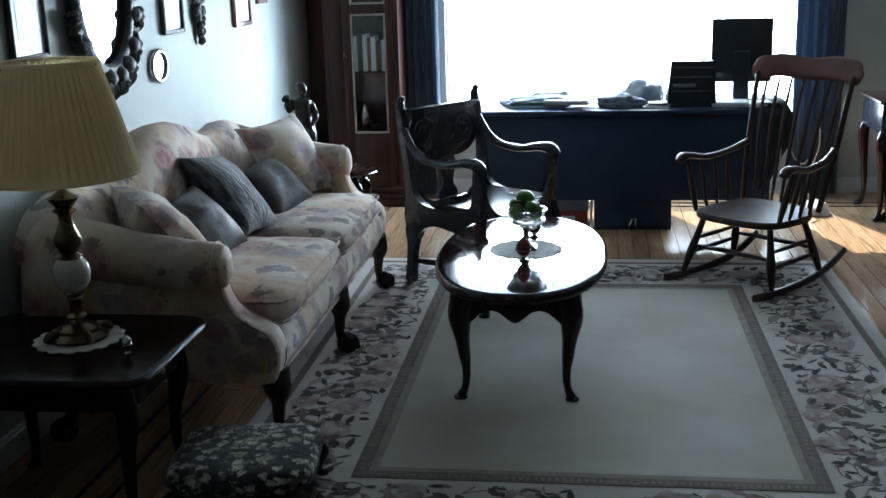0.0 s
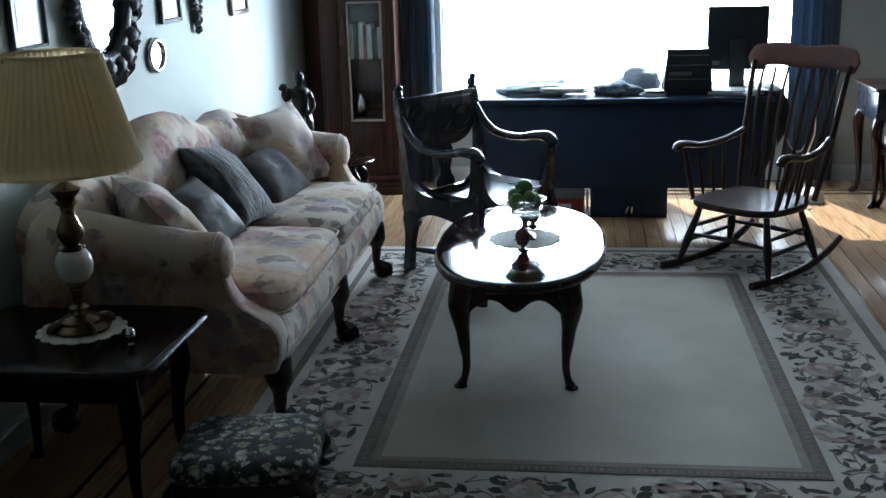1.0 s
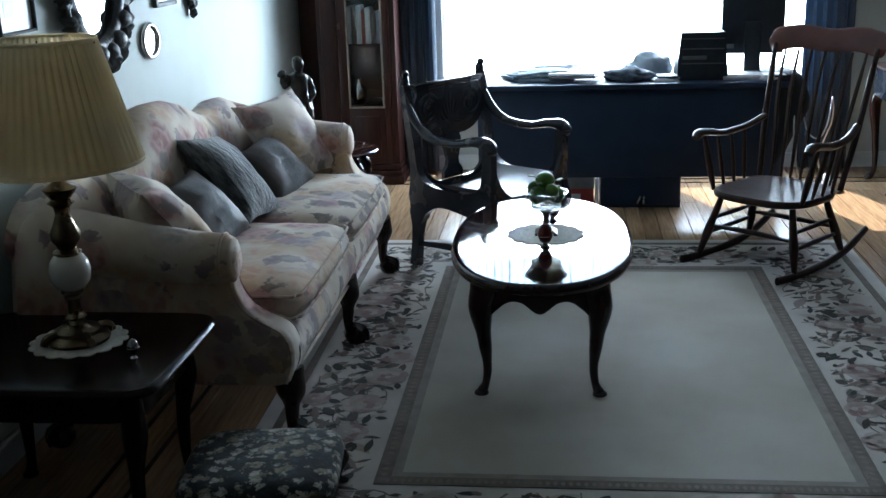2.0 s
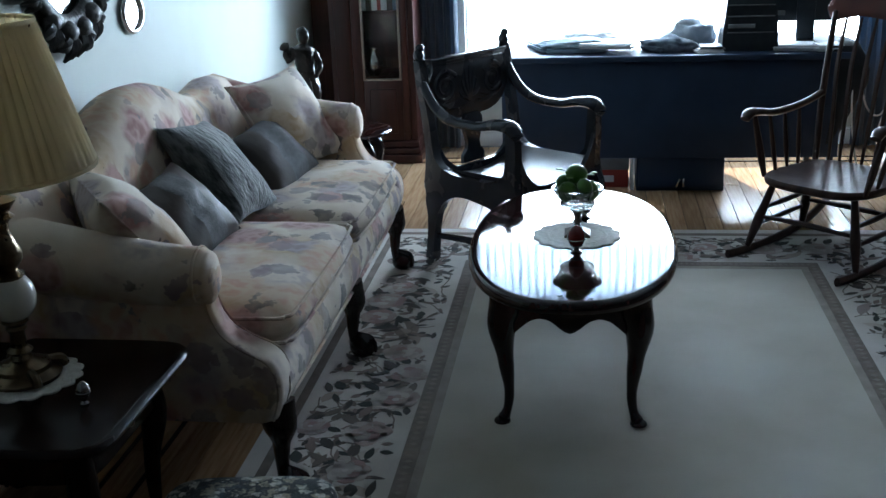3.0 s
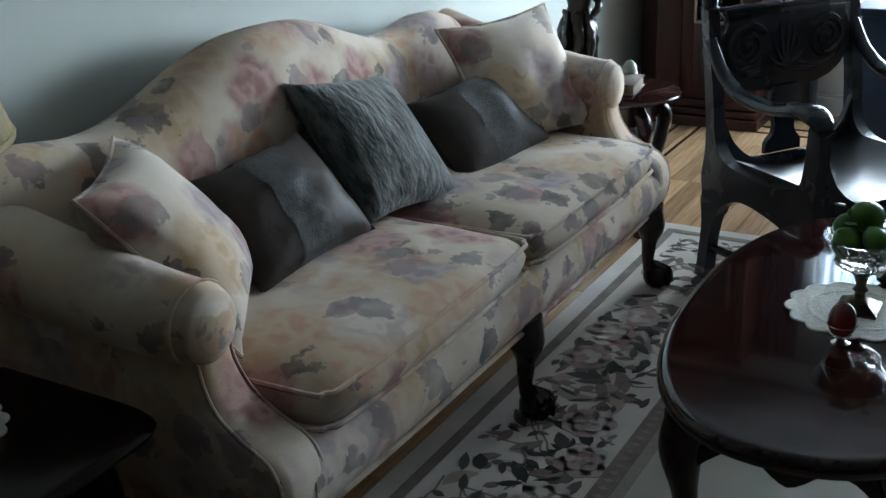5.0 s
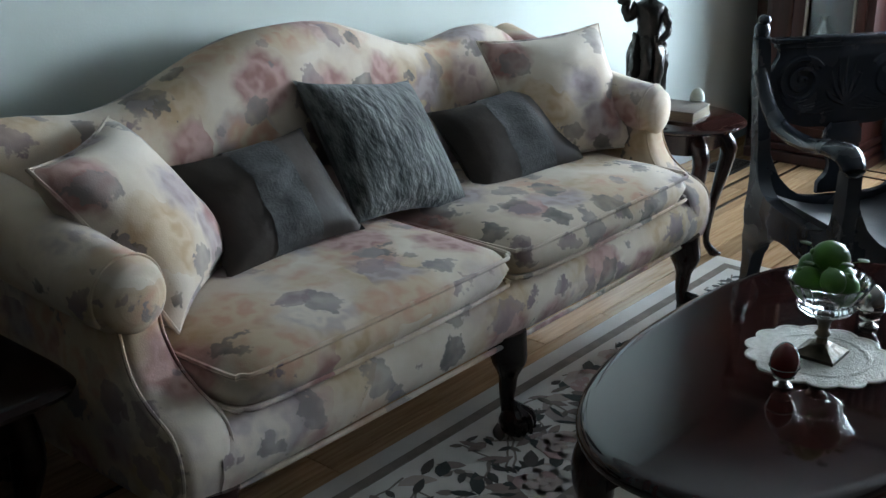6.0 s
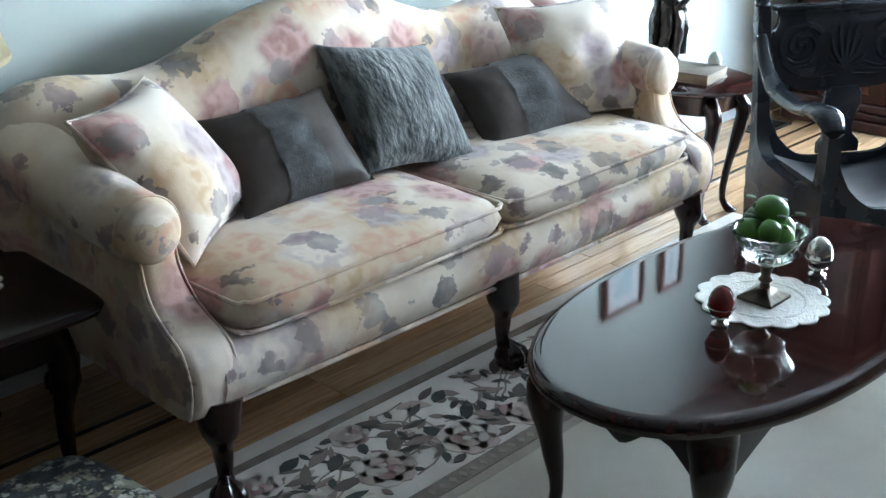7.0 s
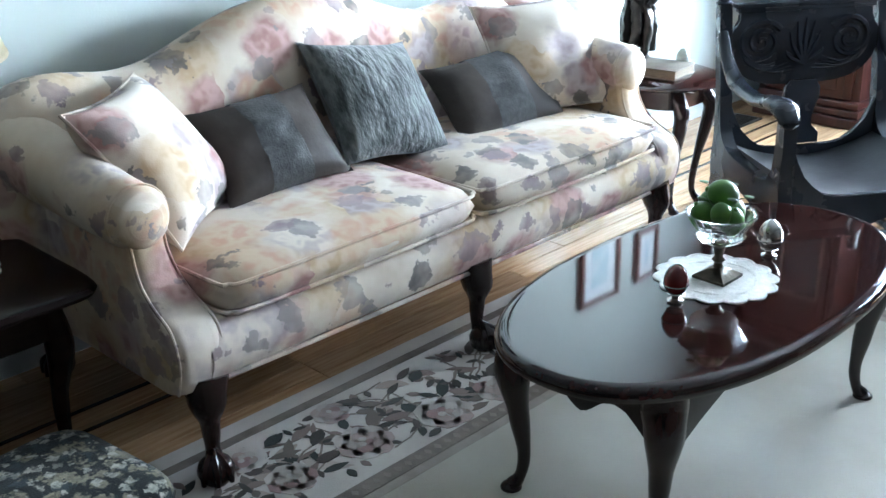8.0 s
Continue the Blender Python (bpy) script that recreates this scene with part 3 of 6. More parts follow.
st_links.new(sheer_out.links[0].from_socket, veil.inputs[1])
st_links.new(holes.outputs[0], veil.inputs[2])
st_links.new(veil.outputs[0], sheer_out)
drape("sheer_valance", 0.97, 3.27, 7.68, 1.50, 1.96, 22, 0.022, sheer_m, "white sheer pleated valance across the window top", "valance", 2.0, 0.034)
bm = BM()
sweep(bm, [(0.6, 7.62, 2.21), (3.66, 7.62, 2.21)], 0.014, k=1)
tagged(part("curtain_rod", bm, "brass"), "thin brass curtain rod above the window", "curtain rod")

# ---- rug ----
RX0, RX1, RY0, RY1 = 0.72, 3.13, 2.72, 5.98
FX0, FX1, FY0, FY1 = 1.25, 2.57, 3.445, 5.445
rug = thing("rug", pose(0, 0, 0), "cream wool rug with carved floral border on oak floor", "rug")


def ring_slab(bm, a, b, z):
    """A flat band between two rectangles (x0, x1, y0, y1)."""
    rings = [[bm.verts.new((r[p], r[q], h)) for p, q in ((0, 2), (1, 2), (1, 3), (0, 3))] for r, h in ((a, 0.0005), (a, z), (b, z), (b, 0.0005))]
    for u, v in zip(rings, rings[1:] + rings[:1]):
        for k in range(4):
            bm.faces.new((u[k], u[(k + 1) % 4], v[(k + 1) % 4], v[k]))
    return bm


def inset(r, d):
    return (r[0] + d, r[1] - d, r[2] + d, r[3] - d)


RO, RF = (RX0, RX1, RY0, RY1), (FX0, FX1, FY0, FY1)
part("rug_edge", ring_slab(BM(), RO, inset(RO, 0.055), 0.0105), "rugborder", rug, "pale plain woven edge", smooth=False)
part("rug_line", ring_slab(BM(), inset(RO, 0.055), inset(RO, 0.085), 0.0115), "rugband", rug, "taupe line", smooth=False)
part("rug_border", ring_slab(BM(), inset(RO, 0.085), inset(RF, -0.078), 0.0095), "rugborder", rug, "pale border ground", smooth=False)
part("rug_band", ring_slab(BM(), inset(RF, -0.078), inset(RF, -0.03), 0.0125), "rugband", rug, "taupe figured band", smooth=False)
part("rug_inner_edge", ring_slab(BM(), inset(RF, -0.03), RF, 0.011), pbr("warm_wool_edge", (0.34, 0.30, 0.25), (0.27, 0.24, 0.2), scale=20, rough=0.95, bump=0.4, bscale=300), rug, smooth=False)
bm = BM()
box(bm, FX0, FX1, FY0, FY1, 0.0005, 0.0105)
part("rug_field", bm, "rug", rug, "plain cream wool field", smooth=False)
bm = BM()
for side in range(2):
    for i in range(90):
        y = RY0 + 0.09 + (RY1 - RY0 - 0.18) * i / 90
        x = (FX0 - 0.054, FX1 + 0.054)[side]
        if FY0 - 0.07 < y < FY1 + 0.07:
            slab(bm, [(x - 0.014, y), (x, y - 0.010), (x + 0.014, y), (x, y + 0.010)], 0.0005, 0.0132)
    for i in range(64):
        x = FX0 - 0.06 + (FX1 - FX0 + 0.12) * i / 64
        y = (FY0 - 0.054, FY1 + 0.054)[side]
        slab(bm, [(x - 0.008, y), (x, y - 0.014), (x + 0.008, y), (x, y + 0.014)], 0.0005, 0.0132)
tagged(part("band_relief", bm, pbr("light_taupe_wool", (0.28, 0.24, 0.205), (0.22, 0.185, 0.16), rough=0.95, bump=0.4, bscale=300), rug, smooth=False), kind="stuff")


def island_mat(name, colours, rough=0.95):
    """Wool in several colours, one per tuft island."""
    m = pbr(name, colours[0], colours[0], rough=rough, bump=0.4, bscale=300)
    n, l = m.node_tree.nodes, m.node_tree.links
    geo, ramp = n.new("ShaderNodeNewGeometry"), n.new("ShaderNodeValToRGB")
    ramp.color_ramp.interpolation = "CONSTANT"
    e = ramp.color_ramp.elements
    e[0].color, e[0].position = (*colours[0], 1), 0
    e[1].color, e[1].position = (*colours[1], 1), 1 / len(colours)
    for i, c in enumerate(colours[2:], 2):
        q = e.new(i / len(colours))
        q.color = (*c, 1)
    l.new(geo.outputs["Random Per Island"], ramp.inputs["Fac"])
    l.new(ramp.outputs["Color"], n["Principled BSDF"].inputs["Base Color"])
    return m


def leaf_outline(x, y, a, ln, w):
    c, s = math.cos(a), math.sin(a)
    base = [(0, 0), (0.25, 0.42), (0.55, 0.5), (0.8, 0.28), (1, 0), (0.8, -0.28), (0.55, -0.5), (0.25, -0.42)]
    return [(x + ln * u * c - w * v * s, y + ln * u * s + w * v * c) for u, v in base]


rnd = random.Random(7)
leaves, blooms, stems = BM(), BM(), BM()
BORDER = inset(RO, 0.10)


def in_border(x, y, m=0.0):
    inside = BORDER[0] + m < x < BORDER[1] - m and BORDER[2] + m < y < BORDER[3] - m
    field = FX0 - 0.09 - m < x < FX1 + 0.09 + m and FY0 - 0.09 - m < y < FY1 + 0.09 + m
    return inside and not field


def add_leaf(x, y, a, ln, w):
    if in_border(x, y, 0.012) and in_border(x + ln * math.cos(a), y + ln * math.sin(a), 0.012):
        slab(leaves, leaf_outline(x, y, a, ln, w), 0.0005, 0.0104 + 0.0008 * rnd.random())


spots = []
for _ in range(5000):
    x, y = rnd.uniform(BORDER[0], BORDER[1]), rnd.uniform(BORDER[2], BORDER[3])
    if in_border(x, y, 0.05) and all((x - p) ** 2 + (y - q) ** 2 > 0.145 ** 2 for p, q in spots):
        spots.append((x, y))
for x, y in spots:
    if rnd.random() < 0.55:
        r0 = rnd.uniform(0.050, 0.080)
        for ring, cnt in ((1.0, 7), (0.62, 5), (0.3, 3)):
            for i in range(cnt):
                a = 2 * math.pi * i / cnt + ring * 3
                slab(blooms, [(x + r0 * ring * 0.55 * math.cos(a) + r0 * 0.5 * ring * math.cos(t), y + r0 * ring * 0.55 * math.sin(a) + r0 * 0.5 * ring * math.sin(t)) for t in (2 * math.pi * q / 8 for q in range(8))],
                     0.0005, 0.0117 + 0.0018 * (1 - ring))
    a0 = rnd.uniform(0, 6.28)
    for i in range(rnd.randint(4, 7)):
        a = a0 + i * 2.4
        d = rnd.uniform(0.06, 0.09)
        add_leaf(x + d * math.cos(a), y + d * math.sin(a), a + rnd.uniform(-0.6, 0.6), rnd.uniform(0.05, 0.10), rnd.uniform(0.022, 0.040))
    for i in range(3):
        a, px, py = rnd.uniform(0, 6.28), x, y
        pts = []
        for k in range(8):
            pts.append((px, py))
            a += rnd.uniform(-0.5, 0.5)
            px, py = px + 0.03 * math.cos(a), py + 0.03 * math.sin(a)
            if k % 3 == 2:
                add_leaf(px, py, a + rnd.choice((-0.9, 0.9)), rnd.uniform(0.03, 0.05), 0.016)
        for (ax, ay), (bx, by) in zip(pts, pts[1:]):
            if in_border(bx, by, 0.01) and in_border(ax, ay, 0.01):
                d = Vector((bx - ax, by - ay)).normalized() * 0.0028
                slab(stems, [(ax + d.y, ay - d.x), (bx + d.y, by - d.x), (bx - d.y, by + d.x), (ax - d.y, ay + d.x)], 0.0005, 0.0101)
for _ in range(1900):
    x, y, a = rnd.uniform(BORDER[0], BORDER[1]), rnd.uniform(BORDER[2], BORDER[3]), rnd.gauss(0.6, 0.9)
    add_leaf(x, y, a, rnd.uniform(0.03, 0.075), rnd.uniform(0.012, 0.024))
scrolls = BM()
for _ in range(420):
    x, y, a = rnd.uniform(BORDER[0], BORDER[1]), rnd.uniform(BORDER[2], BORDER[3]), rnd.uniform(0, 6.28)
    ln, bend = rnd.uniform(0.09, 0.19), rnd.choice((-1, 1)) * rnd.uniform(0.5, 1.4)
    spine = [(x, y)]
    for q in range(6):
        spine.append((spine[-1][0] + ln / 6 * math.cos(a + bend * q / 6), spine[-1][1] + ln / 6 * math.sin(a + bend * q / 6)))
    if not all(in_border(p, q, 0.02) for p, q in spine):
        continue
    wide = [0.002, 0.012, 0.02, 0.023, 0.019, 0.012, 0.001]
    edge = [[(p - s * w * math.sin(a + bend * k / 6), q + s * w * math.cos(a + bend * k / 6)) for k, ((p, q), w) in enumerate(zip(spine, wide))] for s in (1, -1)]
    slab(scrolls, edge[1] + edge[0][::-1], 0.0005, 0.0099 + 0.0004 * rnd.random())
tagged(part("scroll_relief", scrolls, island_mat("scroll_wool", [(0.38, 0.31, 0.26), (0.30, 0.245, 0.22), (0.46, 0.40, 0.345), (0.34, 0.31, 0.295), (0.23, 0.185, 0.16)]), rug, "tan and mauve carved scroll leaves", smooth=False), kind="stuff")
tagged(part("leaf_relief", leaves, island_mat("leaf_wool", [(0.055, 0.050, 0.044), (0.085, 0.072, 0.062), (0.15, 0.12, 0.10), (0.036, 0.040, 0.037), (0.22, 0.165, 0.145)]), rug, "dark grey-green carved leaves", smooth=False), kind="stuff")
tagged(part("flower_relief", blooms, island_mat("flower_wool", [(0.50, 0.45, 0.40), (0.45, 0.36, 0.32), (0.36, 0.24, 0.22), (0.58, 0.53, 0.48), (0.41, 0.325, 0.29)]), rug, "dusty rose and cream carved flowers", smooth=False), kind="stuff")
tagged(part("vine_relief", stems, "rugband", rug, smooth=False), kind="stuff")

# ---- sofa ----
SY = 4.505


def claw_leg(bm, out, z_top=0.27, knee=0.05):
    """A cabriole leg with a ball foot; out: the way that its knee turns."""
    o = Vector((*out, 0)).normalized()
    pts = [Vector((0, 0, z_top)), o * 0.016 + Vector((0, 0, z_top - 0.055)), o * 0.014 + Vector((0, 0, 0.15)), o * 0.012 + Vector((0, 0, 0.085)), o * 0.03 + Vector((0, 0, 0.05))]
    sweep(bm, pts, [0.058, 0.047, 0.0235, 0.0185, 0.030], n=12, k=5)
    ball(bm, 0.046, o * 0.042 + Vector((0, 0, 0.0412)), (1, 1, 0.9))
    for k in (-0.8, 0, 0.8):
        d = Matrix.Rotation(k, 3, "Z") @ o
        sweep(bm, [o * 0.03 + Vector((0, 0, 0.085)), o * 0.042 + d * 0.036 + Vector((0, 0, 0.06)), o * 0.042 + d * 0.046 + Vector((0, 0, 0.02))], [0.011, 0.012, 0.006], n=6, k=4)
    return bm


def back_top(y):
    """The camel back's top line, with a hump in the middle and low bumps at its ends."""
    d = abs(y - 4.44)
    hump = 0.835 + 0.145 * math.exp(-((d / 0.40) ** 2.6))
    bump = 0.045 * math.exp(-(((d - 0.80) / 0.17) ** 2))
    drop = 0.16 * max(0.0, min(1.0, (d - 0.86) / 0.26)) ** 1.6
    return hump + bump - drop


def make_sofa():
    s = thing("camelback_sofa", pose(0, 0, 0), "camelback sofa in cream rose-printed fabric on claw feet", "sofa")
    # backrest
    bm = BM()
    rings = []
    for i in range(49):
        y = 3.43 + (5.60 - 3.43) * i / 48
        y = min(max(y, 3.43), 5.60)
        t = back_top(y)
        ring = [(0.33, 0.36), (0.345, 0.48), (0.335, 0.60), (0.30, t - 0.14), (0.275, t - 0.06), (0.235, t - 0.012), (0.185, t), (0.13, t - 0.012), (0.09, t - 0.05), (0.07, t - 0.12), (0.055, 0.5), (0.05, 0.30)]
        squeeze = min(1.0, 0.55 + 0.45 * min(i, 48 - i) / 2.0)
        rings.append([(0.19 + (x - 0.19) * squeeze + 0.01 * noise.noise((y * 3, z * 4, 1)), y, z) for x, z in ring])
    loft(bm, rings)
    part("backrest", bm, "sofa", s, angle=75)
    # seat rail
    bm = BM()
    rings = []
    for i in range(25):
        y = 3.60 + (5.41 - 3.60) * i / 24
        rings.append([(x, y, z) for x, z in ((0.10, 0.262), (0.885, 0.258), (0.906, 0.275), (0.922, 0.315), (0.922, 0.35), (0.91, 0.385), (0.88, 0.405), (0.10, 0.405))])
    loft(bm, rings)
    part("seat_rail", bm, "sofa", s)
    bm = BM()
    sweep(bm, [(0.893, 3.56, 0.262), (0.901, 4.0, 0.259), (0.901, 5.0, 0.259), (0.893, 5.45, 0.262)], 0.0065, n=8)
    part("bottom_piping", bm, "sofa", s)
    # arms
    for sgn, yc in ((-1, 3.568), (1, 5.452)):
        bm = BM()
        curve = [(0.900, 0.262), (0.918, 0.32), (0.917, 0.38), (0.893, 0.425), (0.832, 0.457), (0.782, 0.495), (0.754, 0.545), (0.742, 0.595), (0.722, 0.632), (0.69, 0.655)]
        line = smoothline([(u, v, 0) for u, v in curve], 4)
        mid = yc - sgn * 0.008

        def half(z):
            """Half the width of the arm's front post at that height: narrower under the roll."""
            return 0.066 - 0.014 * max(0.0, min(1.0, (z - 0.40) / 0.16))

        rings = []
        for front, z in [(line[0].x - 0.012, 0.258)] + [(p.x, p.y) for p in line]:
            h, r = half(z), 0.032
            a, b = mid - h, mid + h
            section = [(0.07, a, z)]
            section += [(front - r + r * math.sin(q * math.pi / 12), a + r - r * math.cos(q * math.pi / 12), z) for q in range(7)]
            section += [(front - r + r * math.cos(q * math.pi / 12), b - r + r * math.sin(q * math.pi / 12), z) for q in range(7)]
            rings.append(section + [(0.07, b, z)])
        loft(bm, rings)
        rise = [(0.10, yc + sgn * 0.03, 0.750), (0.30, yc + sgn * 0.02, 0.700), (0.50, yc + sgn * 0.008, 0.664), (0.64, yc + sgn * 0.004, 0.648), (0.712, yc, 0.642), (0.744, yc, 0.640), (0.760, yc, 0.640)]
        sweep(bm, rise, [0.102, 0.096, 0.087, 0.081, 0.079, 0.069, 0.042], n=22, k=5)
        arm = part("arm", bm, "sofa", s, angle=60)
        bm = BM()
        sweep(bm, [(0.722, yc + 0.079 * math.cos(a), 0.6415 + 0.079 * math.sin(a)) for a in (math.pi * (-0.18 + 1.36 * q / 22) for q in range(23))], 0.004, n=6, k=1, up=(1, 0, 0))
        part("arm_piping", bm, "sofa", arm)
        for side_y in (-1, 1):
            bm = BM()
            sweep(bm, [(p.x - 0.008, mid + side_y * (half(p.y) - 0.007), p.y) for p in line[:-4]], 0.004, n=6, k=1, up=(0, 1, 0))
            part("front_piping", bm, "sofa", arm)
    # seat cushions
    for y0, y1 in ((3.655, 4.512), (4.520, 5.378)):
        bm = BM()
        nx, ny = 14, 18
        x0, x1, z0, z1 = 0.27, 0.918, 0.406, 0.505
        top, low = [], []
        for i in range(nx + 1):
            for rows, zz, sg in ((top, z1, 1), (low, z0, -1)):
                row = []
                for j in range(ny + 1):
                    u, v = 2 * i / nx - 1, 2 * j / ny - 1
                    edge = max(abs(u), abs(v))
                    z = zz + (0.022 * (1 - u ** 4) * (1 - v ** 4) if sg > 0 else 0) - (sg * 0.016 * max(0, edge - 0.88) / 0.12 if edge > 0.88 else 0)
                    z += 0.004 * noise.noise((u * 3 + y0, v * 3, 0))
                    uu, vv = u * (1 - 0.085 * abs(v) ** 8), v * (1 - 0.07 * abs(u) ** 8)
                    row.append(bm.verts.new((x0 + (x1 - x0) * (uu + 1) / 2, y0 + (y1 - y0) * (vv + 1) / 2, z)))
                rows.append(row)
        for rows in (top, low):
            for i in range(nx):
                for j in range(ny):
                    bm.faces.new((rows[i][j], rows[i + 1][j], rows[i + 1][j + 1], rows[i][j + 1]))
        rim = lambda g: [g[i][0] for i in range(nx + 1)] + [g[nx][j] for j in range(1, ny + 1)] + [g[i][ny] for i in range(nx - 1, -1, -1)] + [g[0][j] for j in range(ny - 1, 0, -1)]
        a, b = rim(top), rim(low)
        mid = []
        for p, q in zip(a, b):
            c = (p.co + q.co) / 2
            o = Vector((c.x - (x0 + x1) / 2, c.y - (y0 + y1) / 2, 0)).normalized()
            mid.append(bm.verts.new(c + o * 0.019))
        n = len(a)
        for g, h in ((a, mid), (mid, b)):
            for i in range(n):
                bm.faces.new((g[i], g[(i + 1) % n], h[(i + 1) % n], h[i]))
        cushion = part("seat_cushion", bm, "sofa", s, angle=70)
        for z in (z1 - 0.014, z0 + 0.014):
            bm = BM()
            r = 0.05
            line = [(x0 + 0.1, y0 - 0.002, z), (x1 - r - 0.03, y0 + 0.003, z), (x1 - 0.019, y0 + 0.022, z), (x1 - 0.002, y0 + r + 0.03, z), (x1 + 0.006, (y0 + y1) / 2, z + (0.004 if z > 0.45 else 0)), (x1 - 0.002, y1 - r - 0.03, z), (x1 - 0.019, y1 - 0.022, z), (x1 - r - 0.03, y1 - 0.003, z), (x0 + 0.1, y1 + 0.002, z)]
            sweep(bm, line, 0.0055, n=6, k=6)
            part("piping", bm, "sofa", cushion)
    # feet
    for x, y, o in ((0.872, 3.60, (1, -0.55)), (0.875, 4.515, (1, 0)), (0.872, 5.41, (1, 0.55)), (0.14, 3.62, (-0.3, -0.5)), (0.14, 5.40, (-0.3, 0.5))):
        bm = claw_leg(BM(), o)
        bm.transform(Matrix.Translation((x, y, 0)))
        part("claw_foot", bm, "mahogany", s, "dark carved mahogany claw-and-ball foot")
    return s


make_sofa()


def pillow(centre, w, u, sx, sy, t, material, label, band=False, seed=0.0, piping=True):
    p = thing("throw_pillow", frame_of(centre, w, u), label, "pillow", "pillows on the sofa")
    part("pillow_cover", puff(BM(), sx, sy, t, seed=seed, pinch=0.105), material, p)
    if piping:
        bm = BM()
        line = []
        for k in range(4):
            a, b = [(-1, -1), (1, -1), (1, 1), (-1, 1)][k], [(1, -1), (1, 1), (-1, 1), (-1, -1)][k]
            for q in range(8):
                uu, vv = a[0] + (b[0] - a[0]) * q / 8, a[1] + (b[1] - a[1]) * q / 8
                line.append((sx / 2 * uu * (1 - 0.105 * (1 - vv * vv)), sy / 2 * vv * (1 - 0.105 * (1 - uu * uu)), 0))
        sweep(bm, line + [line[0]], 0.005, n=6, k=1, close=True)
        part("piping", bm, material, p)
    if band:
        bm = puff(BM(), sx * 0.995, sy * 1.006, t * 1.03, n=28, seed=seed, pinch=0.105)
        gone = [v for v in bm.verts if not -0.34 * sx / 2 < v.co.x < 0.36 * sx / 2]
        bmesh.ops.delete(bm, geom=gone, context="VERTS")
        part("knit_band", bm, "greyknit", p, "grey ribbed knit band")
    return p


pillow((0.475, 3.775, 0.685), (-0.19, 0.26, 0.0), (-0.235, -0.13, 0.34), 0.42, 0.42, 0.195, "pillow_floral", "cream rose-printed square pillow with piping against the sofa arm", seed=1.0)
pillow((0.465, 4.13, 0.635), (0.03, 1, 0.03), (-0.22, 0.0, 0.23), 0.42, 0.31, 0.15, "greysatin", "grey-brown satin lumbar pillow with a knitted band", True, 2.0, False)
pillow((0.45, 4.55, 0.672), (0.02, 0.45, -0.07), (-0.27, 0.05, 0.30), 0.42, 0.42, 0.16, "greygreen", "grey textured chenille square pillow", False, 3.0, False)
pillow((0.50, 5.03, 0.60), (0.10, 1, 0.06), (-0.20, -0.04, 0.22), 0.47, 0.315, 0.15, "greysatin", "grey-brown satin lumbar pillow with a darker band", True, 4.0, False)
pillow((0.50, 5.28, 0.69), (0.17, 0.42, 0.02), (-0.20, 0.10, 0.33), 0.44, 0.42, 0.16, "pillow_floral", "cream rose-printed square pillow at the far arm", seed=5.0)

# ---- coffee table ----
ct = thing("coffee_table", pose(1.651, 4.508, 0) @ Matrix.Diagonal((1, 1, 1.05, 1)), "polished dark mahogany oval coffee table on cabriole legs", "coffee table")
bm = BM()
rings = []
for d, z in ((0.030, 0.394), (0.010, 0.3955), (0.003, 0.399), (0.0, 0.405), (0.0, 0.412), (0.002, 0.419), (0.006, 0.425), (0.012, 0.429), (0.020, 0.4305), (0.03, 0.4306)):
    rings.append([(x, y, z) for x, y in oval(0.337 - d, 0.616 - d, 144, 2.35)])
loft(bm, rings)
part("tabletop", bm, "tabletop", ct, "polished oval mahogany top with moulded rim", angle=35)


def apron_line(span, drop, n=28):
    """The wavy lower edge of an apron of that half span."""
    out = []
    for i in range(n + 1):
        u = 2 * i / n - 1
        a = abs(u)
        z = 0.328 - drop * math.exp(-((a / 0.2) ** 2)) + 0.012 * math.exp(-(((a - 0.42) / 0.16) ** 2)) - 0.085 * max(0, (a - 0.5) / 0.5) ** 1.6
        out.append((u * span, z))
    return out


AX, AY = 0.205, 0.472
for sgn in (-1, 1):
    bm = BM()
    slab(bm, apron_line(AX, 0.038) + [(AX, 0.394), (-AX, 0.394)], sgn * AY - 0.011, sgn * AY + 0.011, 0.003, axis="y")
    part("apron", bm, "mahogany", ct)
    bm = BM()
    slab(bm, apron_line(AY, 0.03) + [(AY, 0.394), (-AY, 0.394)], sgn * AX - 0.011, sgn * AX + 0.011, 0.003, axis="x")
    part("apron", bm, "mahogany", ct)
for sx in (-1, 1):
    for sy in (-1, 1):
        o = Vector((sx, sy, 0)).normalized()
        c = Vector((sx * 0.188, sy * 0.455, 0))
        bm = BM()
        sweep(bm, [c + Vector((0, 0, 0.3945)), c + o * 0.004 + Vector((0, 0, 0.36)), c + o * 0.02 + Vector((0, 0, 0.315)), c + o * 0.006 + Vector((0, 0, 0.20)), c - o * 0.006 + Vector((0, 0, 0.10)), c + o * 0.002 + Vector((0, 0, 0.045)), c + o * 0.02 + Vector((0, 0, 0.018))],
              [0.050, 0.050, 0.043, 0.0245, 0.0155, 0.0135, 0.019], n=14, k=5)
        ball(bm, 0.026, c + o * 0.024 + Vector((0, 0, 0.0125)), (1.0, 1.0, 0.48))
        part("leg", bm, "mahogany", ct)

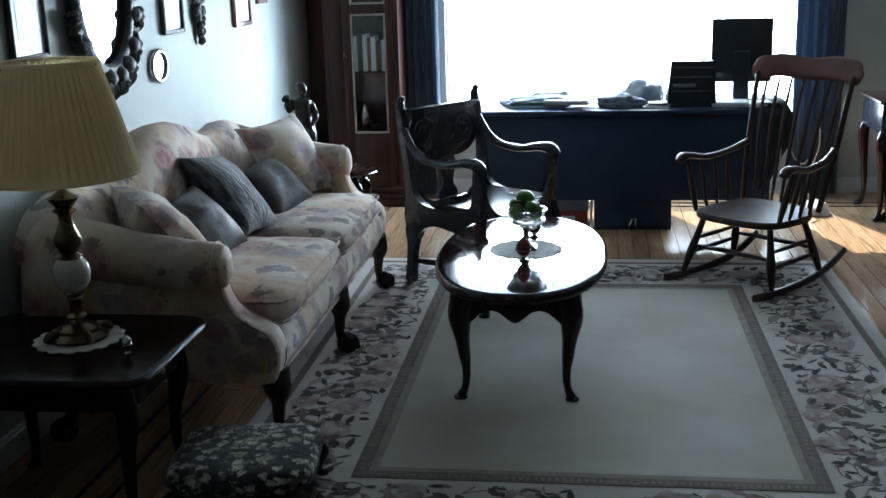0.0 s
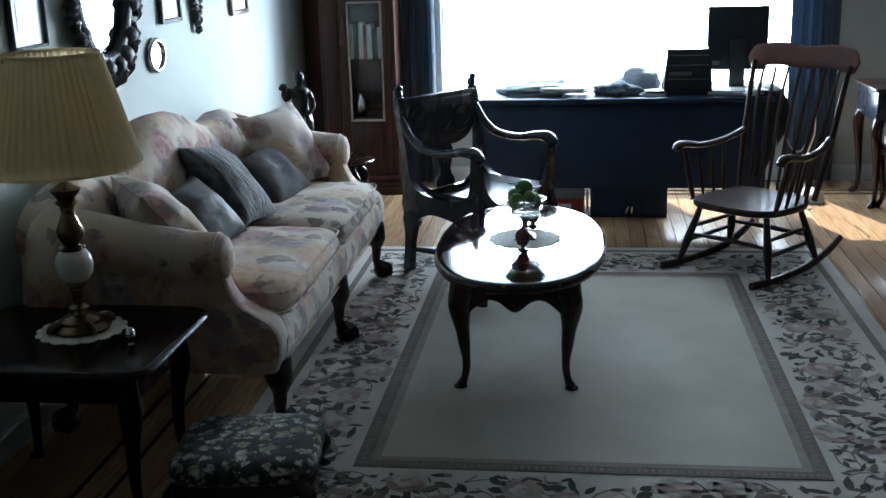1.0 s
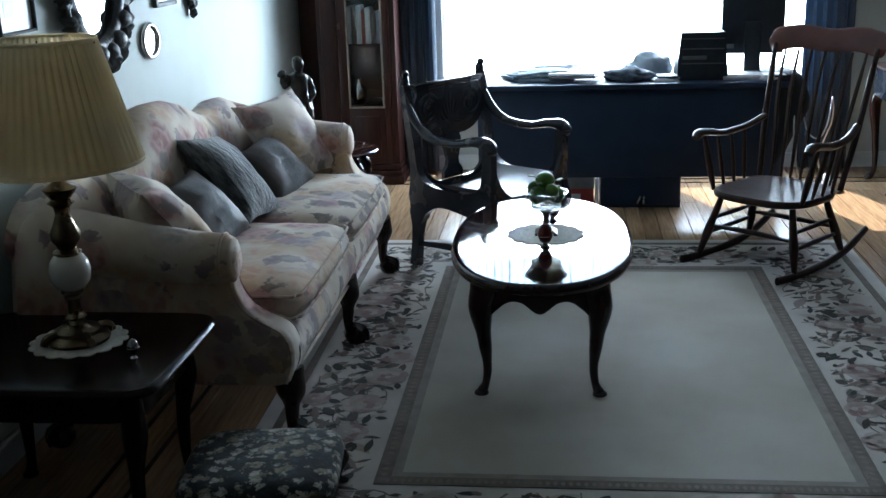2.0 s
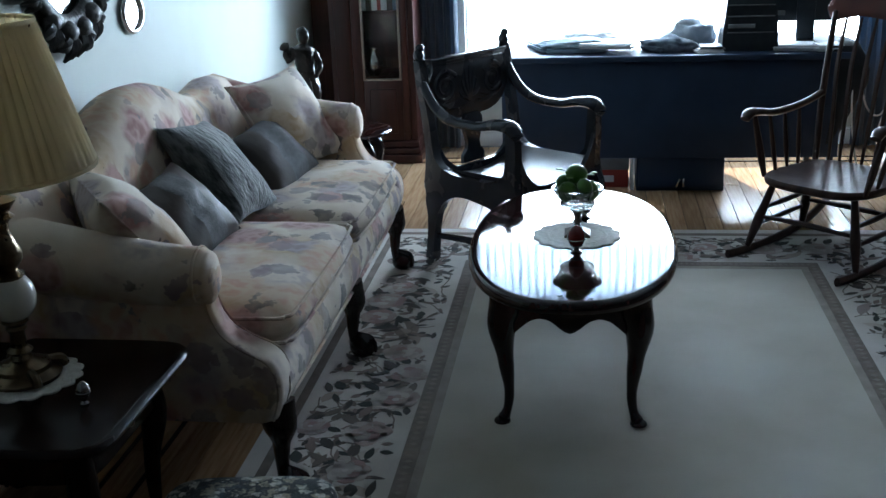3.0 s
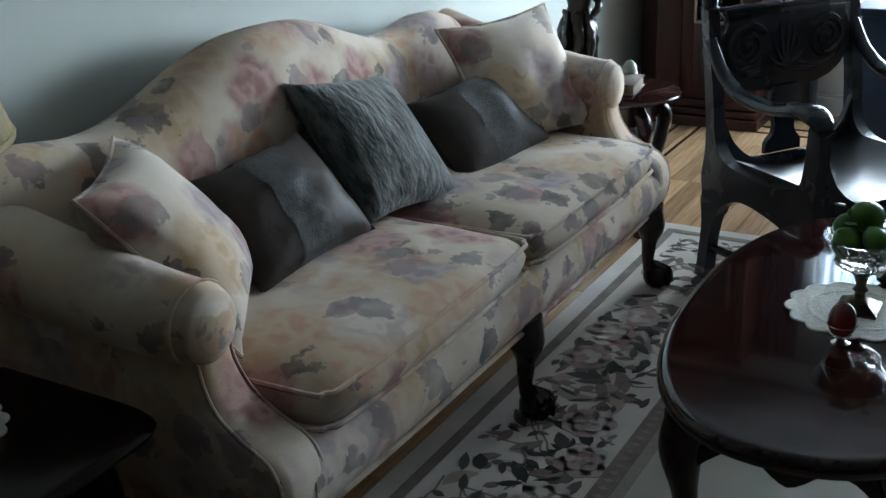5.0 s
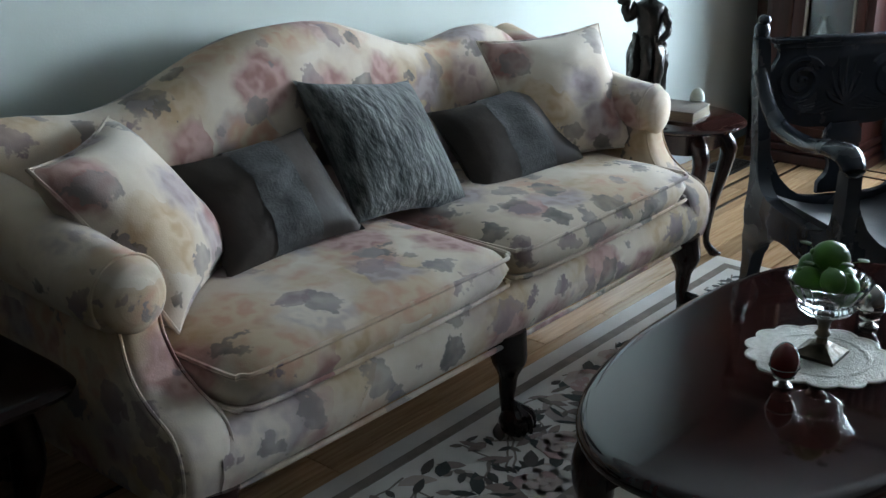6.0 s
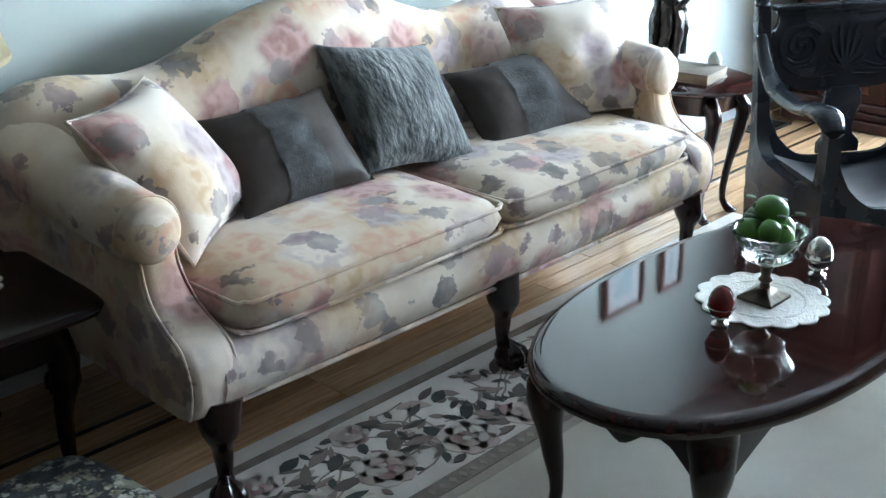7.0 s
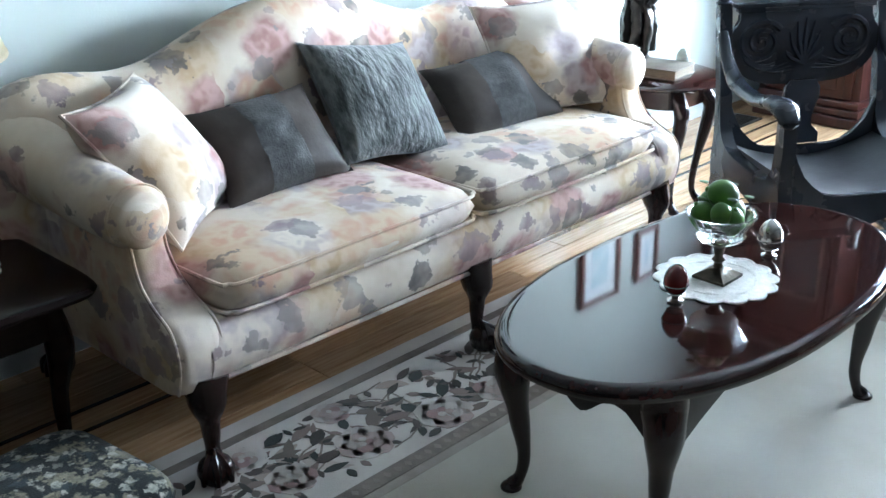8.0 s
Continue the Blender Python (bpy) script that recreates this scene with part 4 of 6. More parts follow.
# ---- things on the coffee table ----
def doily(name, cx, cy, z, r, scallops, label):
    bm = BM()
    n = scallops * 8
    ring = [(r * (1 - 0.09 + 0.09 * abs(math.sin(scallops * math.pi * i / n))) , 2 * math.pi * i / n) for i in range(n)]
    outer = [(a * math.cos(t), a * math.sin(t)) for a, t in ring]
    slab(bm, outer, 0, 0.0022)
    rim = BM()
    wave = [(0.97 * a * math.cos(t), 0.97 * a * math.sin(t), 0.0026) for a, t in ring]
    sweep(rim, wave + [wave[0]], (0.0045, 0.0016), n=6, k=1, close=True)
    sweep(bm, [(r * 0.66 * math.cos(2 * math.pi * q / 32), r * 0.66 * math.sin(2 * math.pi * q / 32), 0.0028) for q in range(33)], (0.006, 0.0014), n=6, k=1, close=True)
    ob = thing(name, pose(cx, cy, z), label, "doily")
    part("lace_centre", bm, "lace", ob, smooth=False)
    part("lace_edge", rim, "lace", ob, "scalloped crochet edge", smooth=False)
    return ob


TZ = 0.4525
doily("doily", 1.664, 4.515, TZ, 0.146, 14, "white scalloped lace doily on the coffee table")
bowl = thing("fruit_bowl", pose(1.666, 4.518, TZ + 0.0035) @ Matrix.Diagonal((1.24, 1.24, 1.12, 1)), "footed cut-glass bowl on a bronze stem", "bowl")
bm = BM()
sq = lambda h, z: [(h * c, h * s, z) for c, s in ((-1, -1), (1, -1), (1, 1), (-1, 1))]
loft(bm, [sq(0.034, 0), sq(0.034, 0.006), sq(0.022, 0.014), sq(0.010, 0.024)])
lathe(bm, [(0.010, 0.02), (0.008, 0.034), (0.013, 0.040), (0.008, 0.048), (0.011, 0.066), (0.018, 0.074), (0.010, 0.080)], 16)
part("stem", bm, pbr("worn_bronze", (0.13, 0.105, 0.075), (0.06, 0.048, 0.035), scale=30, rough=0.32, metal=0.9, bump=0.2, bscale=90), bowl, "dark bronze square-footed stem")
bm = BM()
lathe(bm, [(0.014, 0.078), (0.036, 0.084), (0.046, 0.094), (0.042, 0.104), (0.056, 0.126), (0.064, 0.142), (0.067, 0.145), (0.062, 0.145), (0.051, 0.126), (0.034, 0.104), (0.012, 0.098)], 48, flute=0.03, flutes=24)
part("glass_bowl", bm, "crystal", bowl, "clear ribbed cut-glass bowl")
rnd = random.Random(3)
for x, y, z, r in ((-0.024, -0.022, 0.128, 0.030), (0.030, -0.018, 0.130, 0.029), (0.002, 0.030, 0.130, 0.030), (-0.002, 0.002, 0.172, 0.032), (0.020, -0.036, 0.146, 0.024), (-0.036, 0.014, 0.146, 0.024)):
    r *= 1.03
    bm = ball(BM(), r, (0, 0, 0), (1, 1, 1.12), 18, 12)
    ball(bm, r * 0.22, (0, 0, r * 1.1), (1, 1, 0.8), 8, 6)
    ob = part("lime", bm, "lime")
    ob.matrix_world = pose(1.666 + 1.22 * x, 4.518 + 1.22 * y, TZ + 0.012 + z * 1.14, rnd.uniform(-70, 70), rnd.uniform(-70, 70), rnd.uniform(0, 360))
    tagged(ob, "glossy green lime in the glass bowl", "fruit", "limes in the bowl")
for k in range(5):
    a = k * 1.3 + 0.4
    bm = BM()
    sweep(bm, [(0, 0, 0), (0.02 * math.cos(a), 0.02 * math.sin(a), 0.018), (0.05 * math.cos(a), 0.05 * math.sin(a), 0.022)], [0.0012, 0.001, 0.0006], n=5, k=3)
    c = Vector((0.038 * math.cos(a), 0.038 * math.sin(a), 0.024))
    ball(bm, 0.014, c, (0.9, 0.6, 0.16), 8, 6)
    ob = part("leaf_sprig", bm, "leafgreen")
    ob.matrix_world = pose(1.666 + 0.02 * math.cos(a), 4.518 + 0.02 * math.sin(a), TZ + 0.185 + 0.008 * (k % 3))
    tagged(ob, "small green leaf sprig among the limes", "leaf", "leaf sprigs in the bowl")


def egg(cx, cy, z, r, material, label, stand="silver"):
    e = thing("decorative_egg", pose(cx, cy, z), label, "decorative egg", "decorative eggs")
    bm = BM()
    lathe(bm, [(r * 0.62, 0), (r * 0.66, 0.004), (r * 0.3, 0.009), (r * 0.3, 0.013), (r * 0.72, 0.022), (r * 0.66, 0.024), (r * 0.2, 0.016)], 18, flute=0.05, flutes=6)
    part("stand", bm, stand, e, "small footed metal stand")
    bm = BM()
    prof = []
    for i in range(15):
        t = math.pi * i / 14
        prof.append((r * math.sin(t) * (1 - 0.12 * -math.cos(t)), 0.017 + r * 1.32 * (1 - math.cos(t))))
    lathe(bm, prof, 24)
    part("shell", bm, material, e)
    bm = BM()
    sweep(bm, [((r * 1.0) * math.cos(2 * math.pi * q / 24), (r * 1.0) * math.sin(2 * math.pi * q / 24), 0.017 + r * 0.95) for q in range(25)], 0.0016, n=6, k=1, close=True)
    part("band", bm, stand, e)
    return e


egg(1.665, 4.345, TZ, 0.028, "redegg", "red enamelled egg on a small silver stand")
egg(1.688, 4.715, TZ, 0.030, "silver", "silver and pearl egg on a small stand")

# ---- near side table with lamp ----
NX, NY, NZ = 0.373, 3.175, 0.51
st = thing("side_table", pose(NX, NY, 0), "dark mahogany square side table with rounded corners beside the sofa", "side table")
bm = BM()
loft(bm, [[(x, y, z) for x, y in oval(0.355 - d, 0.30 - d, 88, 9)] for d, z in ((0.02, NZ - 0.026), (0.004, NZ - 0.022), (0.0, NZ - 0.012), (0.006, NZ - 0.004), (0.012, NZ - 0.001), (0.02, NZ))])
part("tabletop", bm, "nearblack", st, "polished dark top with rounded corners", angle=35)
bm = BM()
loft(bm, [[(x, y, z) for x, y in oval(0.285, 0.225, 48, 7)] for z in (NZ - 0.12, NZ - 0.027)])
apron = part("apron", bm, "nearblack", st)
bm = ball(BM(), 0.011, (0.295, -0.01, NZ - 0.075), (1, 1, 1))
part("knob", bm, "brass", apron, "small brass knob")
for sx in (-1, 1):
    for sy in (-1, 1):
        o = Vector((sx, sy, 0)).normalized()
        c = Vector((sx * 0.245, sy * 0.185, 0))
        bm = BM()
        sweep(bm, [c + Vector((0, 0, NZ - 0.04)), c + o * 0.02 + Vector((0, 0, NZ - 0.15)), c + o * 0.0 + Vector((0, 0, 0.22)), c + o * 0.0 + Vector((0, 0, 0.08)), c + o * 0.025 + Vector((0, 0, 0.015))], [0.032, 0.034, 0.02, 0.014, 0.017], n=12)
        ball(bm, 0.024, c + o * 0.028 + Vector((0, 0, 0.0125)), (1, 1, 0.5))
        part("leg", bm, "nearblack", st)
LX, LY = 0.394, 3.225
doily("doily", LX, LY, NZ, 0.135, 16, "white scalloped lace doily under the table lamp")
lamp = thing("table_lamp", pose(LX, LY, NZ + 0.0035), "brass and porcelain table lamp with pleated cream shade", "table lamp")
bm = BM()
lathe(bm, [(0.0829, 0.0), (0.0874, 0.010), (0.0784, 0.018), (0.0650, 0.024), (0.0627, 0.034), (0.0504, 0.040), (0.0269, 0.050), (0.0224, 0.062), (0.0302, 0.070), (0.0190, 0.080), (0.0168, 0.115), (0.0246, 0.125), (0.0213, 0.132), (0.0314, 0.142), (0.0291, 0.15)], 32)
for k in range(4):
    a = math.pi / 4 + k * math.pi / 2
    sweep(bm, [(0.058 * math.cos(a), 0.058 * math.sin(a), 0.03), (0.088 * math.cos(a), 0.088 * math.sin(a), 0.024), (0.098 * math.cos(a), 0.098 * math.sin(a), 0.006)], [0.010, 0.012, 0.011], n=8, k=4)
part("lamp_base", bm, "brass", lamp, "aged brass turned base with four feet")
bm = BM()
lathe(bm, [(0.0274, 0.148), (0.0410, 0.158), (0.0536, 0.178), (0.0559, 0.205), (0.0513, 0.228), (0.0388, 0.245), (0.0274, 0.25)], 32)
part("porcelain_ball", bm, "porcelain", lamp, "white porcelain globe")
bm = BM()
lathe(bm, [(0.0338, 0.248), (0.0390, 0.256), (0.0234, 0.264), (0.0286, 0.275), (0.0390, 0.290), (0.0403, 0.31), (0.0286, 0.335), (0.0195, 0.360), (0.0221, 0.380), (0.0364, 0.392), (0.0260, 0.402), (0.0390, 0.42), (0.0468, 0.432), (0.0312, 0.44), (0.0130, 0.452), (0.0104, 0.60)], 28)
part("stem", bm, "brass", lamp, "turned brass stem")
bm = BM()
n = 220
for (r0, z0), (r1, z1) in (((0.228, 0.50), (0.138, 0.822)),):
    outer = []
    fold = [0.6 + 0.8 * abs(noise.noise((q * 0.11, 3.0, 0))) + 0.25 * noise.noise((q * 0.7, 8.0, 0)) for q in range(n)]
    for f in (0.0, 0.02, 0.5, 0.98, 1.0):
        r, z = r0 + (r1 - r0) * f, z0 + (z1 - z0) * f
        amp = 0.0048 if 0.01 < f < 0.99 else 0.0012
        outer.append([((r + amp * fold[q] * math.cos(55 * 2 * math.pi * q / n)) * math.cos(2 * math.pi * q / n), (r + amp * fold[q] * math.cos(55 * 2 * math.pi * q / n)) * math.sin(2 * math.pi * q / n), z) for q in range(n)])
    inner = [[(x * 0.988, y * 0.988, z) for x, y, z in r] for r in outer[::-1]]
    vs = [[bm.verts.new(p) for p in r] for r in outer + inner]
    for a, b in zip(vs, vs[1:] + vs[:1]):
        for q in range(n):
            bm.faces.new((a[q], a[(q + 1) % n], b[(q + 1) % n], b[q]))
shade = part("shade", bm, "shade", lamp, "pleated cream fabric shade", angle=60)
for r, z in ((0.230, 0.502), (0.140, 0.820)):
    bm = BM()
    sweep(bm, [(r * math.cos(2 * math.pi * q / 40), r * math.sin(2 * math.pi * q / 40), z) for q in range(41)], (0.0035, 0.006), n=6, k=1, close=True)
    part("shade_trim", bm, "shade", shade)
bm = BM()
for k in range(3):
    a = k * 2.09
    sweep(bm, [(0, 0, 0.60), (0.146 * math.cos(a), 0.146 * math.sin(a), 0.815)], 0.002, n=5, k=1)
part("harp", bm, "brass", lamp)
egg(0.60, 3.10, NZ, 0.015, "silver", "tiny silver egg ornament on the side table")

# ---- footstool ----
fs = thing("footstool", pose(0.900, 3.180, 0, 0, 0, 6) @ Matrix.Diagonal((1, 1, 0.75, 1)), "small footstool with dark floral tapestry cushion", "footstool")
bm = BM()
rings = []
for sc, z in ((0.93, 0.165), (1.0, 0.18), (1.02, 0.205), (1.0, 0.228), (0.94, 0.246), (0.80, 0.256), (0.55, 0.263), (0.25, 0.266)):
    rings.append([(x * sc, y * sc, z) for x, y in oval(0.215, 0.20, 48, 5)])
loft(bm, rings)
part("cushion", bm, "tapestry", fs, "dark blue and cream floral tapestry cushion", angle=70)
bm = BM()
loft(bm, [[(x, y, z) for x, y in oval(0.205, 0.19, 40, 6)] for z in (0.115, 0.166)])
part("frame", bm, "mahogany", fs)
for sx in (-1, 1):
    for sy in (-1, 1):
        o = Vector((sx, sy, 0)).normalized()
        c = Vector((sx * 0.175, sy * 0.16, 0))
        bm = BM()
        sweep(bm, [c + Vector((0, 0, 0.16)), c + o * 0.03 + Vector((0, 0, 0.12)), c + o * 0.012 + Vector((0, 0, 0.05)), c + o * 0.04 + Vector((0, 0, 0.012))], [0.026, 0.027, 0.014, 0.016], n=10)
        part("leg", bm, "mahogany", fs)

# ---- far side table, statuette, books, egg ----
FZ = 0.515
ft = thing("tripod_side_table", pose(0.455, 5.905, 0), "dark mahogany oval side table with cabriole legs", "side table")
bm = BM()
loft(bm, [[(x, y, z) for x, y in oval(0.345 - d, 0.235 - d, 48, 2.3)] for d, z in ((0.016, FZ - 0.022), (0.0, FZ - 0.014), (0.0, FZ - 0.008), (0.012, FZ))])
part("tabletop", bm, "tabletop", ft, "polished dark oval top", angle=35)
bm = BM()
loft(bm, [[(x, y, z) for x, y in oval(0.25, 0.15, 40, 4)] for z in (FZ - 0.10, FZ - 0.0225)])
part("apron", bm, "mahogany", ft)
for sx in (-1, 1):
    for sy in (-1, 1):
        o = Vector((sx, sy * 0.5, 0)).normalized()
        c = Vector((sx * 0.215, sy * 0.075, 0))
        bm = BM()
        sweep(bm, [c + Vector((0, 0, FZ - 0.04)), c + o * 0.05 + Vector((0, 0, FZ - 0.10)), c + o * 0.045 + Vector((0, 0, FZ - 0.17)), c + o * 0.01 + Vector((0, 0, 0.18)), c + o * 0.0 + Vector((0, 0, 0.06)), c + o * 0.03 + Vector((0, 0, 0.012))], [0.028, 0.03, 0.026, 0.015, 0.012, 0.017], n=12)
        ball(bm, 0.021, c + o * 0.036 + Vector((0, 0, 0.011)), (1, 1, 0.5))
        part("leg", bm, "mahogany", ft)


def statuette():
    """A dark bronze figure ornament, one plain mesh."""
    bm = BM()
    lathe(bm, [(0.075, 0), (0.078, 0.015), (0.062, 0.025), (0.058, 0.04)], 20)
    for s in (-1, 1):
        sweep(bm, [(s * 0.028, 0, 0.04), (s * 0.03, 0.012, 0.14), (s * 0.026, 0, 0.24)], [0.018, 0.026, 0.034], n=10)
    sweep(bm, [(0, 0, 0.22), (0.004, -0.004, 0.29), (0, 0, 0.355), (0, 0, 0.385)], [(0.06, 0.052), (0.052, 0.044), (0.064, 0.046), (0.02, 0.02)], n=12)
    ball(bm, 0.034, (0.004, -0.004, 0.418), (0.9, 1, 1.15))
    ball(bm, 0.036, (0.004, 0.008, 0.432), (0.95, 0.9, 0.8))
    sweep(bm, [(0.05, 0, 0.35), (0.085, -0.02, 0.29), (0.055, -0.055, 0.24)], [0.019, 0.016, 0.012], n=8)
    sweep(bm, [(-0.045, 0, 0.36), (-0.085, -0.01, 0.32), (-0.10, -0.03, 0.365)], [0.024, 0.021, 0.018], n=8)
    ball(bm, 0.026, (-0.102, -0.03, 0.38), (1.2, 0.9, 0.8), 8, 6)
    for k in range(7):
        a = k * 0.9
        sweep(bm, [(0.05 * math.cos(a), 0.04 * math.sin(a), 0.26), (0.062 * math.cos(a + 0.3), 0.05 * math.sin(a + 0.3), 0.17), (0.066 * math.cos(a), 0.056 * math.sin(a), 0.06)], [0.018, 0.028, 0.018], n=7)
    for f in bm.verts:
        f.co += 0.013 * Vector((noise.noise(f.co * 45), noise.noise(f.co * 45 + Vector((5, 0, 0))), 0))
    ob = part("statuette", bm, "bronze", angle=60)
    ob.matrix_world = pose(0.40, 5.96, FZ, 0, 0, 25) @ Matrix.Diagonal((0.84, 0.84, 1, 1))
    return tagged(ob, "dark bronze figure statuette on the side table", "statue")


statuette()
bk = thing("book", pose(0.545, 5.90, FZ, 0, 0, 8), "thick old brown hardcover book lying flat", "book")
for z0, z1, s in ((0, 0.004, 1), (0.034, 0.038, 1)):
    bm = BM()
    box(bm, -0.11, 0.11, -0.085, 0.085, z0, z1, 0.0015)
    part("cover", bm, "books", bk)
bm = BM()
box(bm, -0.104, 0.106, -0.08, 0.08, 0.004, 0.034, 0.001)
part("page_block", bm, "oldpaper", bk, "yellowed page block")
egg(0.585, 6.00, FZ + 0.0005, 0.026, "greenegg", "pale green stone egg on a stand")

# ---- carved armchair ----
ch = thing("carved_armchair", pose(1.384, 5.654, 0, 0, 0, 55) @ Matrix.Diagonal((1, 0.91, 1, 1)), "ebonised carved wooden armchair with dished seat", "armchair")


def outline(*runs):
    """A closed outline from smooth runs that meet in corners."""
    out = []
    for run in runs:
        out += [(p.x, p.y) for p in smoothline([(u, v, 0) for u, v in run], 4)]
    clean = []
    for q in out:
        if not clean or abs(q[0] - clean[-1][0]) + abs(q[1] - clean[-1][1]) > 1e-4:
            clean.append(q)
    return clean


def mirrored(half):
    return half + [(-u, v) for u, v in half[::-1] if u > 1e-4]


# dished seat
bm = BM()
nx, ny = 20, 10
g = [[[bm.verts.new((-0.2565 + 0.513 * i / nx, -0.238 + 0.468 * j / ny, 0.340 + t + 0.062 * abs(2 * i / nx - 1) ** 2)) for j in range(ny + 1)] for i in range(nx + 1)] for t in (0, 0.02)]
for q in g:
    for i in range(nx):
        for j in range(ny):
            bm.faces.new((q[i][j], q[i + 1][j], q[i + 1][j + 1], q[i][j + 1]))
for i in range(nx):
    for j in (0, ny):
        bm.faces.new((g[0][i][j], g[0][i + 1][j], g[1][i + 1][j], g[1][i][j]))
for j in range(ny):
    for i in (0, nx):
        bm.faces.new((g[0][i][j], g[0][i][j + 1], g[1][i][j + 1], g[1][i][j]))
part("seat", bm, "leather", ch, "glossy dark dished seat")
# side frames cut from thick boards: post, seat rail, front post and legs in one sweep
side = outline([(0.300, 0.0), (0.284, 0.09), (0.274, 0.20), (0.288, 0.285)],
               [(0.288, 0.285), (0.272, 0.305), (0.292, 0.335), (0.282, 0.385), (0.272, 0.47), (0.284, 0.60), (0.312, 0.76), (0.328, 0.87)],
               [(0.328, 0.87), (0.290, 0.872)],
               [(0.290, 0.872), (0.268, 0.74), (0.240, 0.60), (0.226, 0.50), (0.200, 0.447), (0.145, 0.418), (0.05, 0.406), (-0.08, 0.402), (-0.150, 0.410), (-0.190, 0.436), (-0.206, 0.50), (-0.214, 0.625)],
               [(-0.214, 0.625), (-0.262, 0.625)],
               [(-0.262, 0.625), (-0.266, 0.52), (-0.258, 0.43), (-0.268, 0.36), (-0.292, 0.29), (-0.282, 0.20), (-0.275, 0.10), (-0.318, 0.0)],
               [(-0.318, 0.0), (-0.272, 0.0)],
               [(-0.272, 0.0), (-0.236, 0.09), (-0.222, 0.18), (-0.190, 0.252), (-0.120, 0.292), (-0.03, 0.310), (0.06, 0.318), (0.135, 0.300), (0.196, 0.252), (0.226, 0.17), (0.238, 0.08), (0.246, 0.0)])
for s in (-1, 1):
    bm = BM()
    slab(bm, side[:-1] if side[0] == side[-1] else side, s * 0.278 - 0.021, s * 0.278 + 0.021, 0.006, axis="x")
    frame_side = part("side_frame", bm, "blackwood", ch, "sinuous side frame with curved legs")
    bm = ball(BM(), 0.027, (s * 0.278, 0.312, 0.893), (0.85, 1, 1.05))
    ball(bm, 0.019, (s * 0.278, 0.302, 0.925), (1, 1.1, 0.85))
    lathe(bm, [(0.026, 0), (0.028, 0.006), (0.02, 0.012)], 12, at=(s * 0.278, 0.309, 0.868))
    part("finial", bm, "blackwood", frame_side, "small carved knob")
    bm = BM()
    sweep(bm, [(s * 0.282, 0.292, 0.775), (s * 0.284, 0.222, 0.690), (s * 0.286, 0.125, 0.640), (s * 0.287, -0.03, 0.630), (s * 0.288, -0.14, 0.648), (s * 0.287, -0.225, 0.648), (s * 0.286, -0.262, 0.622), (s * 0.285, -0.262, 0.600)],
          [(0.020, 0.024), (0.024, 0.022), (0.030, 0.019), (0.034, 0.019), (0.039, 0.022), (0.041, 0.027), (0.034, 0.028), (0.02, 0.014)], n=14)
    part("arm", bm, "blackwood", ch, "scrolled armrest worn smooth")
bm = BM()
sweep(bm, [(-0.278, 0.0, 0.128), (0.0, 0.0, 0.135), (0.278, 0.0, 0.128)], [0.014, 0.019, 0.014], n=10)
part("stretcher", bm, "blackwood", ch)
for s in (-1, 1):
    bm = BM()
    sweep(bm, [(s * 0.278, 0.262, 0.115), (s * 0.278, 0.0, 0.128), (s * 0.278, -0.27, 0.115)], [0.012, 0.016, 0.012], n=8)
    part("stretcher", bm, "blackwood", ch)
# front and back rails sweep up into the posts in a wide U
for y0, y1, top_z, low_z, name, text in ((-0.262, -0.239, 0.372, 0.268, "front_rail", "deep U-shaped front rail"), (0.231, 0.252, 0.392, 0.318, "back_rail", "U-shaped back rail")):
    edge = [(0.257 * i / 14, top_z + 0.155 * (i / 14) ** 5) for i in range(15)]
    under = [(0.257 * (1 - i / 14), low_z + 0.03 * math.sin(math.pi * (1 - i / 14)) - 0.075 * (1 - i / 14) ** 4) for i in range(15)]
    bm = BM()
    slab(bm, mirrored(edge[::-1])[::-1] + [(u, v) for u, v in mirrored(under)], y0, y1, 0.004, axis="y")
    part(name, bm, "blackwood", ch, text)
# carved back panel hung between the posts
bm = BM()
half = [(p.x, p.y) for p in smoothline([(0.232, 0.842, 0), (0.226, 0.815, 0), (0.250, 0.785, 0), (0.262, 0.745, 0), (0.256, 0.700, 0), (0.232, 0.655, 0), (0.190, 0.622, 0), (0.125, 0.602, 0), (0.06, 0.598, 0), (0.0, 0.585, 0)], 3)]
slab(bm, mirrored(half), 0.276, 0.300, 0.005, axis="y")
panel = part("back_panel", bm, "blackwood", ch, "carved back panel with scrolls")
bm = BM()
box(bm, -0.252, 0.252, 0.262, 0.312, 0.856, 0.872, 0.006)
box(bm, -0.240, 0.240, 0.268, 0.306, 0.842, 0.8565, 0.004)
part("top_rail", bm, "blackwood", panel, "moulded top rail")
for s in (-1, 1):
    for yy in (0.275, 0.301):
        bm = BM()
        spiral = [(s * (0.155 + (0.005 + 0.073 * q / 36) * math.cos(q * 0.42)), yy, 0.742 + (0.005 + 0.068 * q / 36) * math.sin(q * 0.42)) for q in range(37)]
        sweep(bm, spiral, [0.006 + 0.005 * q / 36 for q in range(37)], n=6, k=2, up=(0, 1, 0))
        part("scroll_carving", bm, "blackwood", panel)
        bm = BM()
        for q in range(4):
            sweep(bm, [(s * (0.03 + 0.012 * q), yy, 0.648 + 0.012 * q), (s * (0.11 + 0.01 * q), yy, 0.645 + 0.006 * q), (s * (0.19 + 0.006 * q), yy, 0.672 + 0.010 * q), (s * (0.222 + 0.004 * q), yy, 0.712 + 0.014 * q)], [0.003, 0.006, 0.006, 0.003], n=5, k=4, up=(0, 1, 0))
        part("leaf_carving", bm, "blackwood", panel)
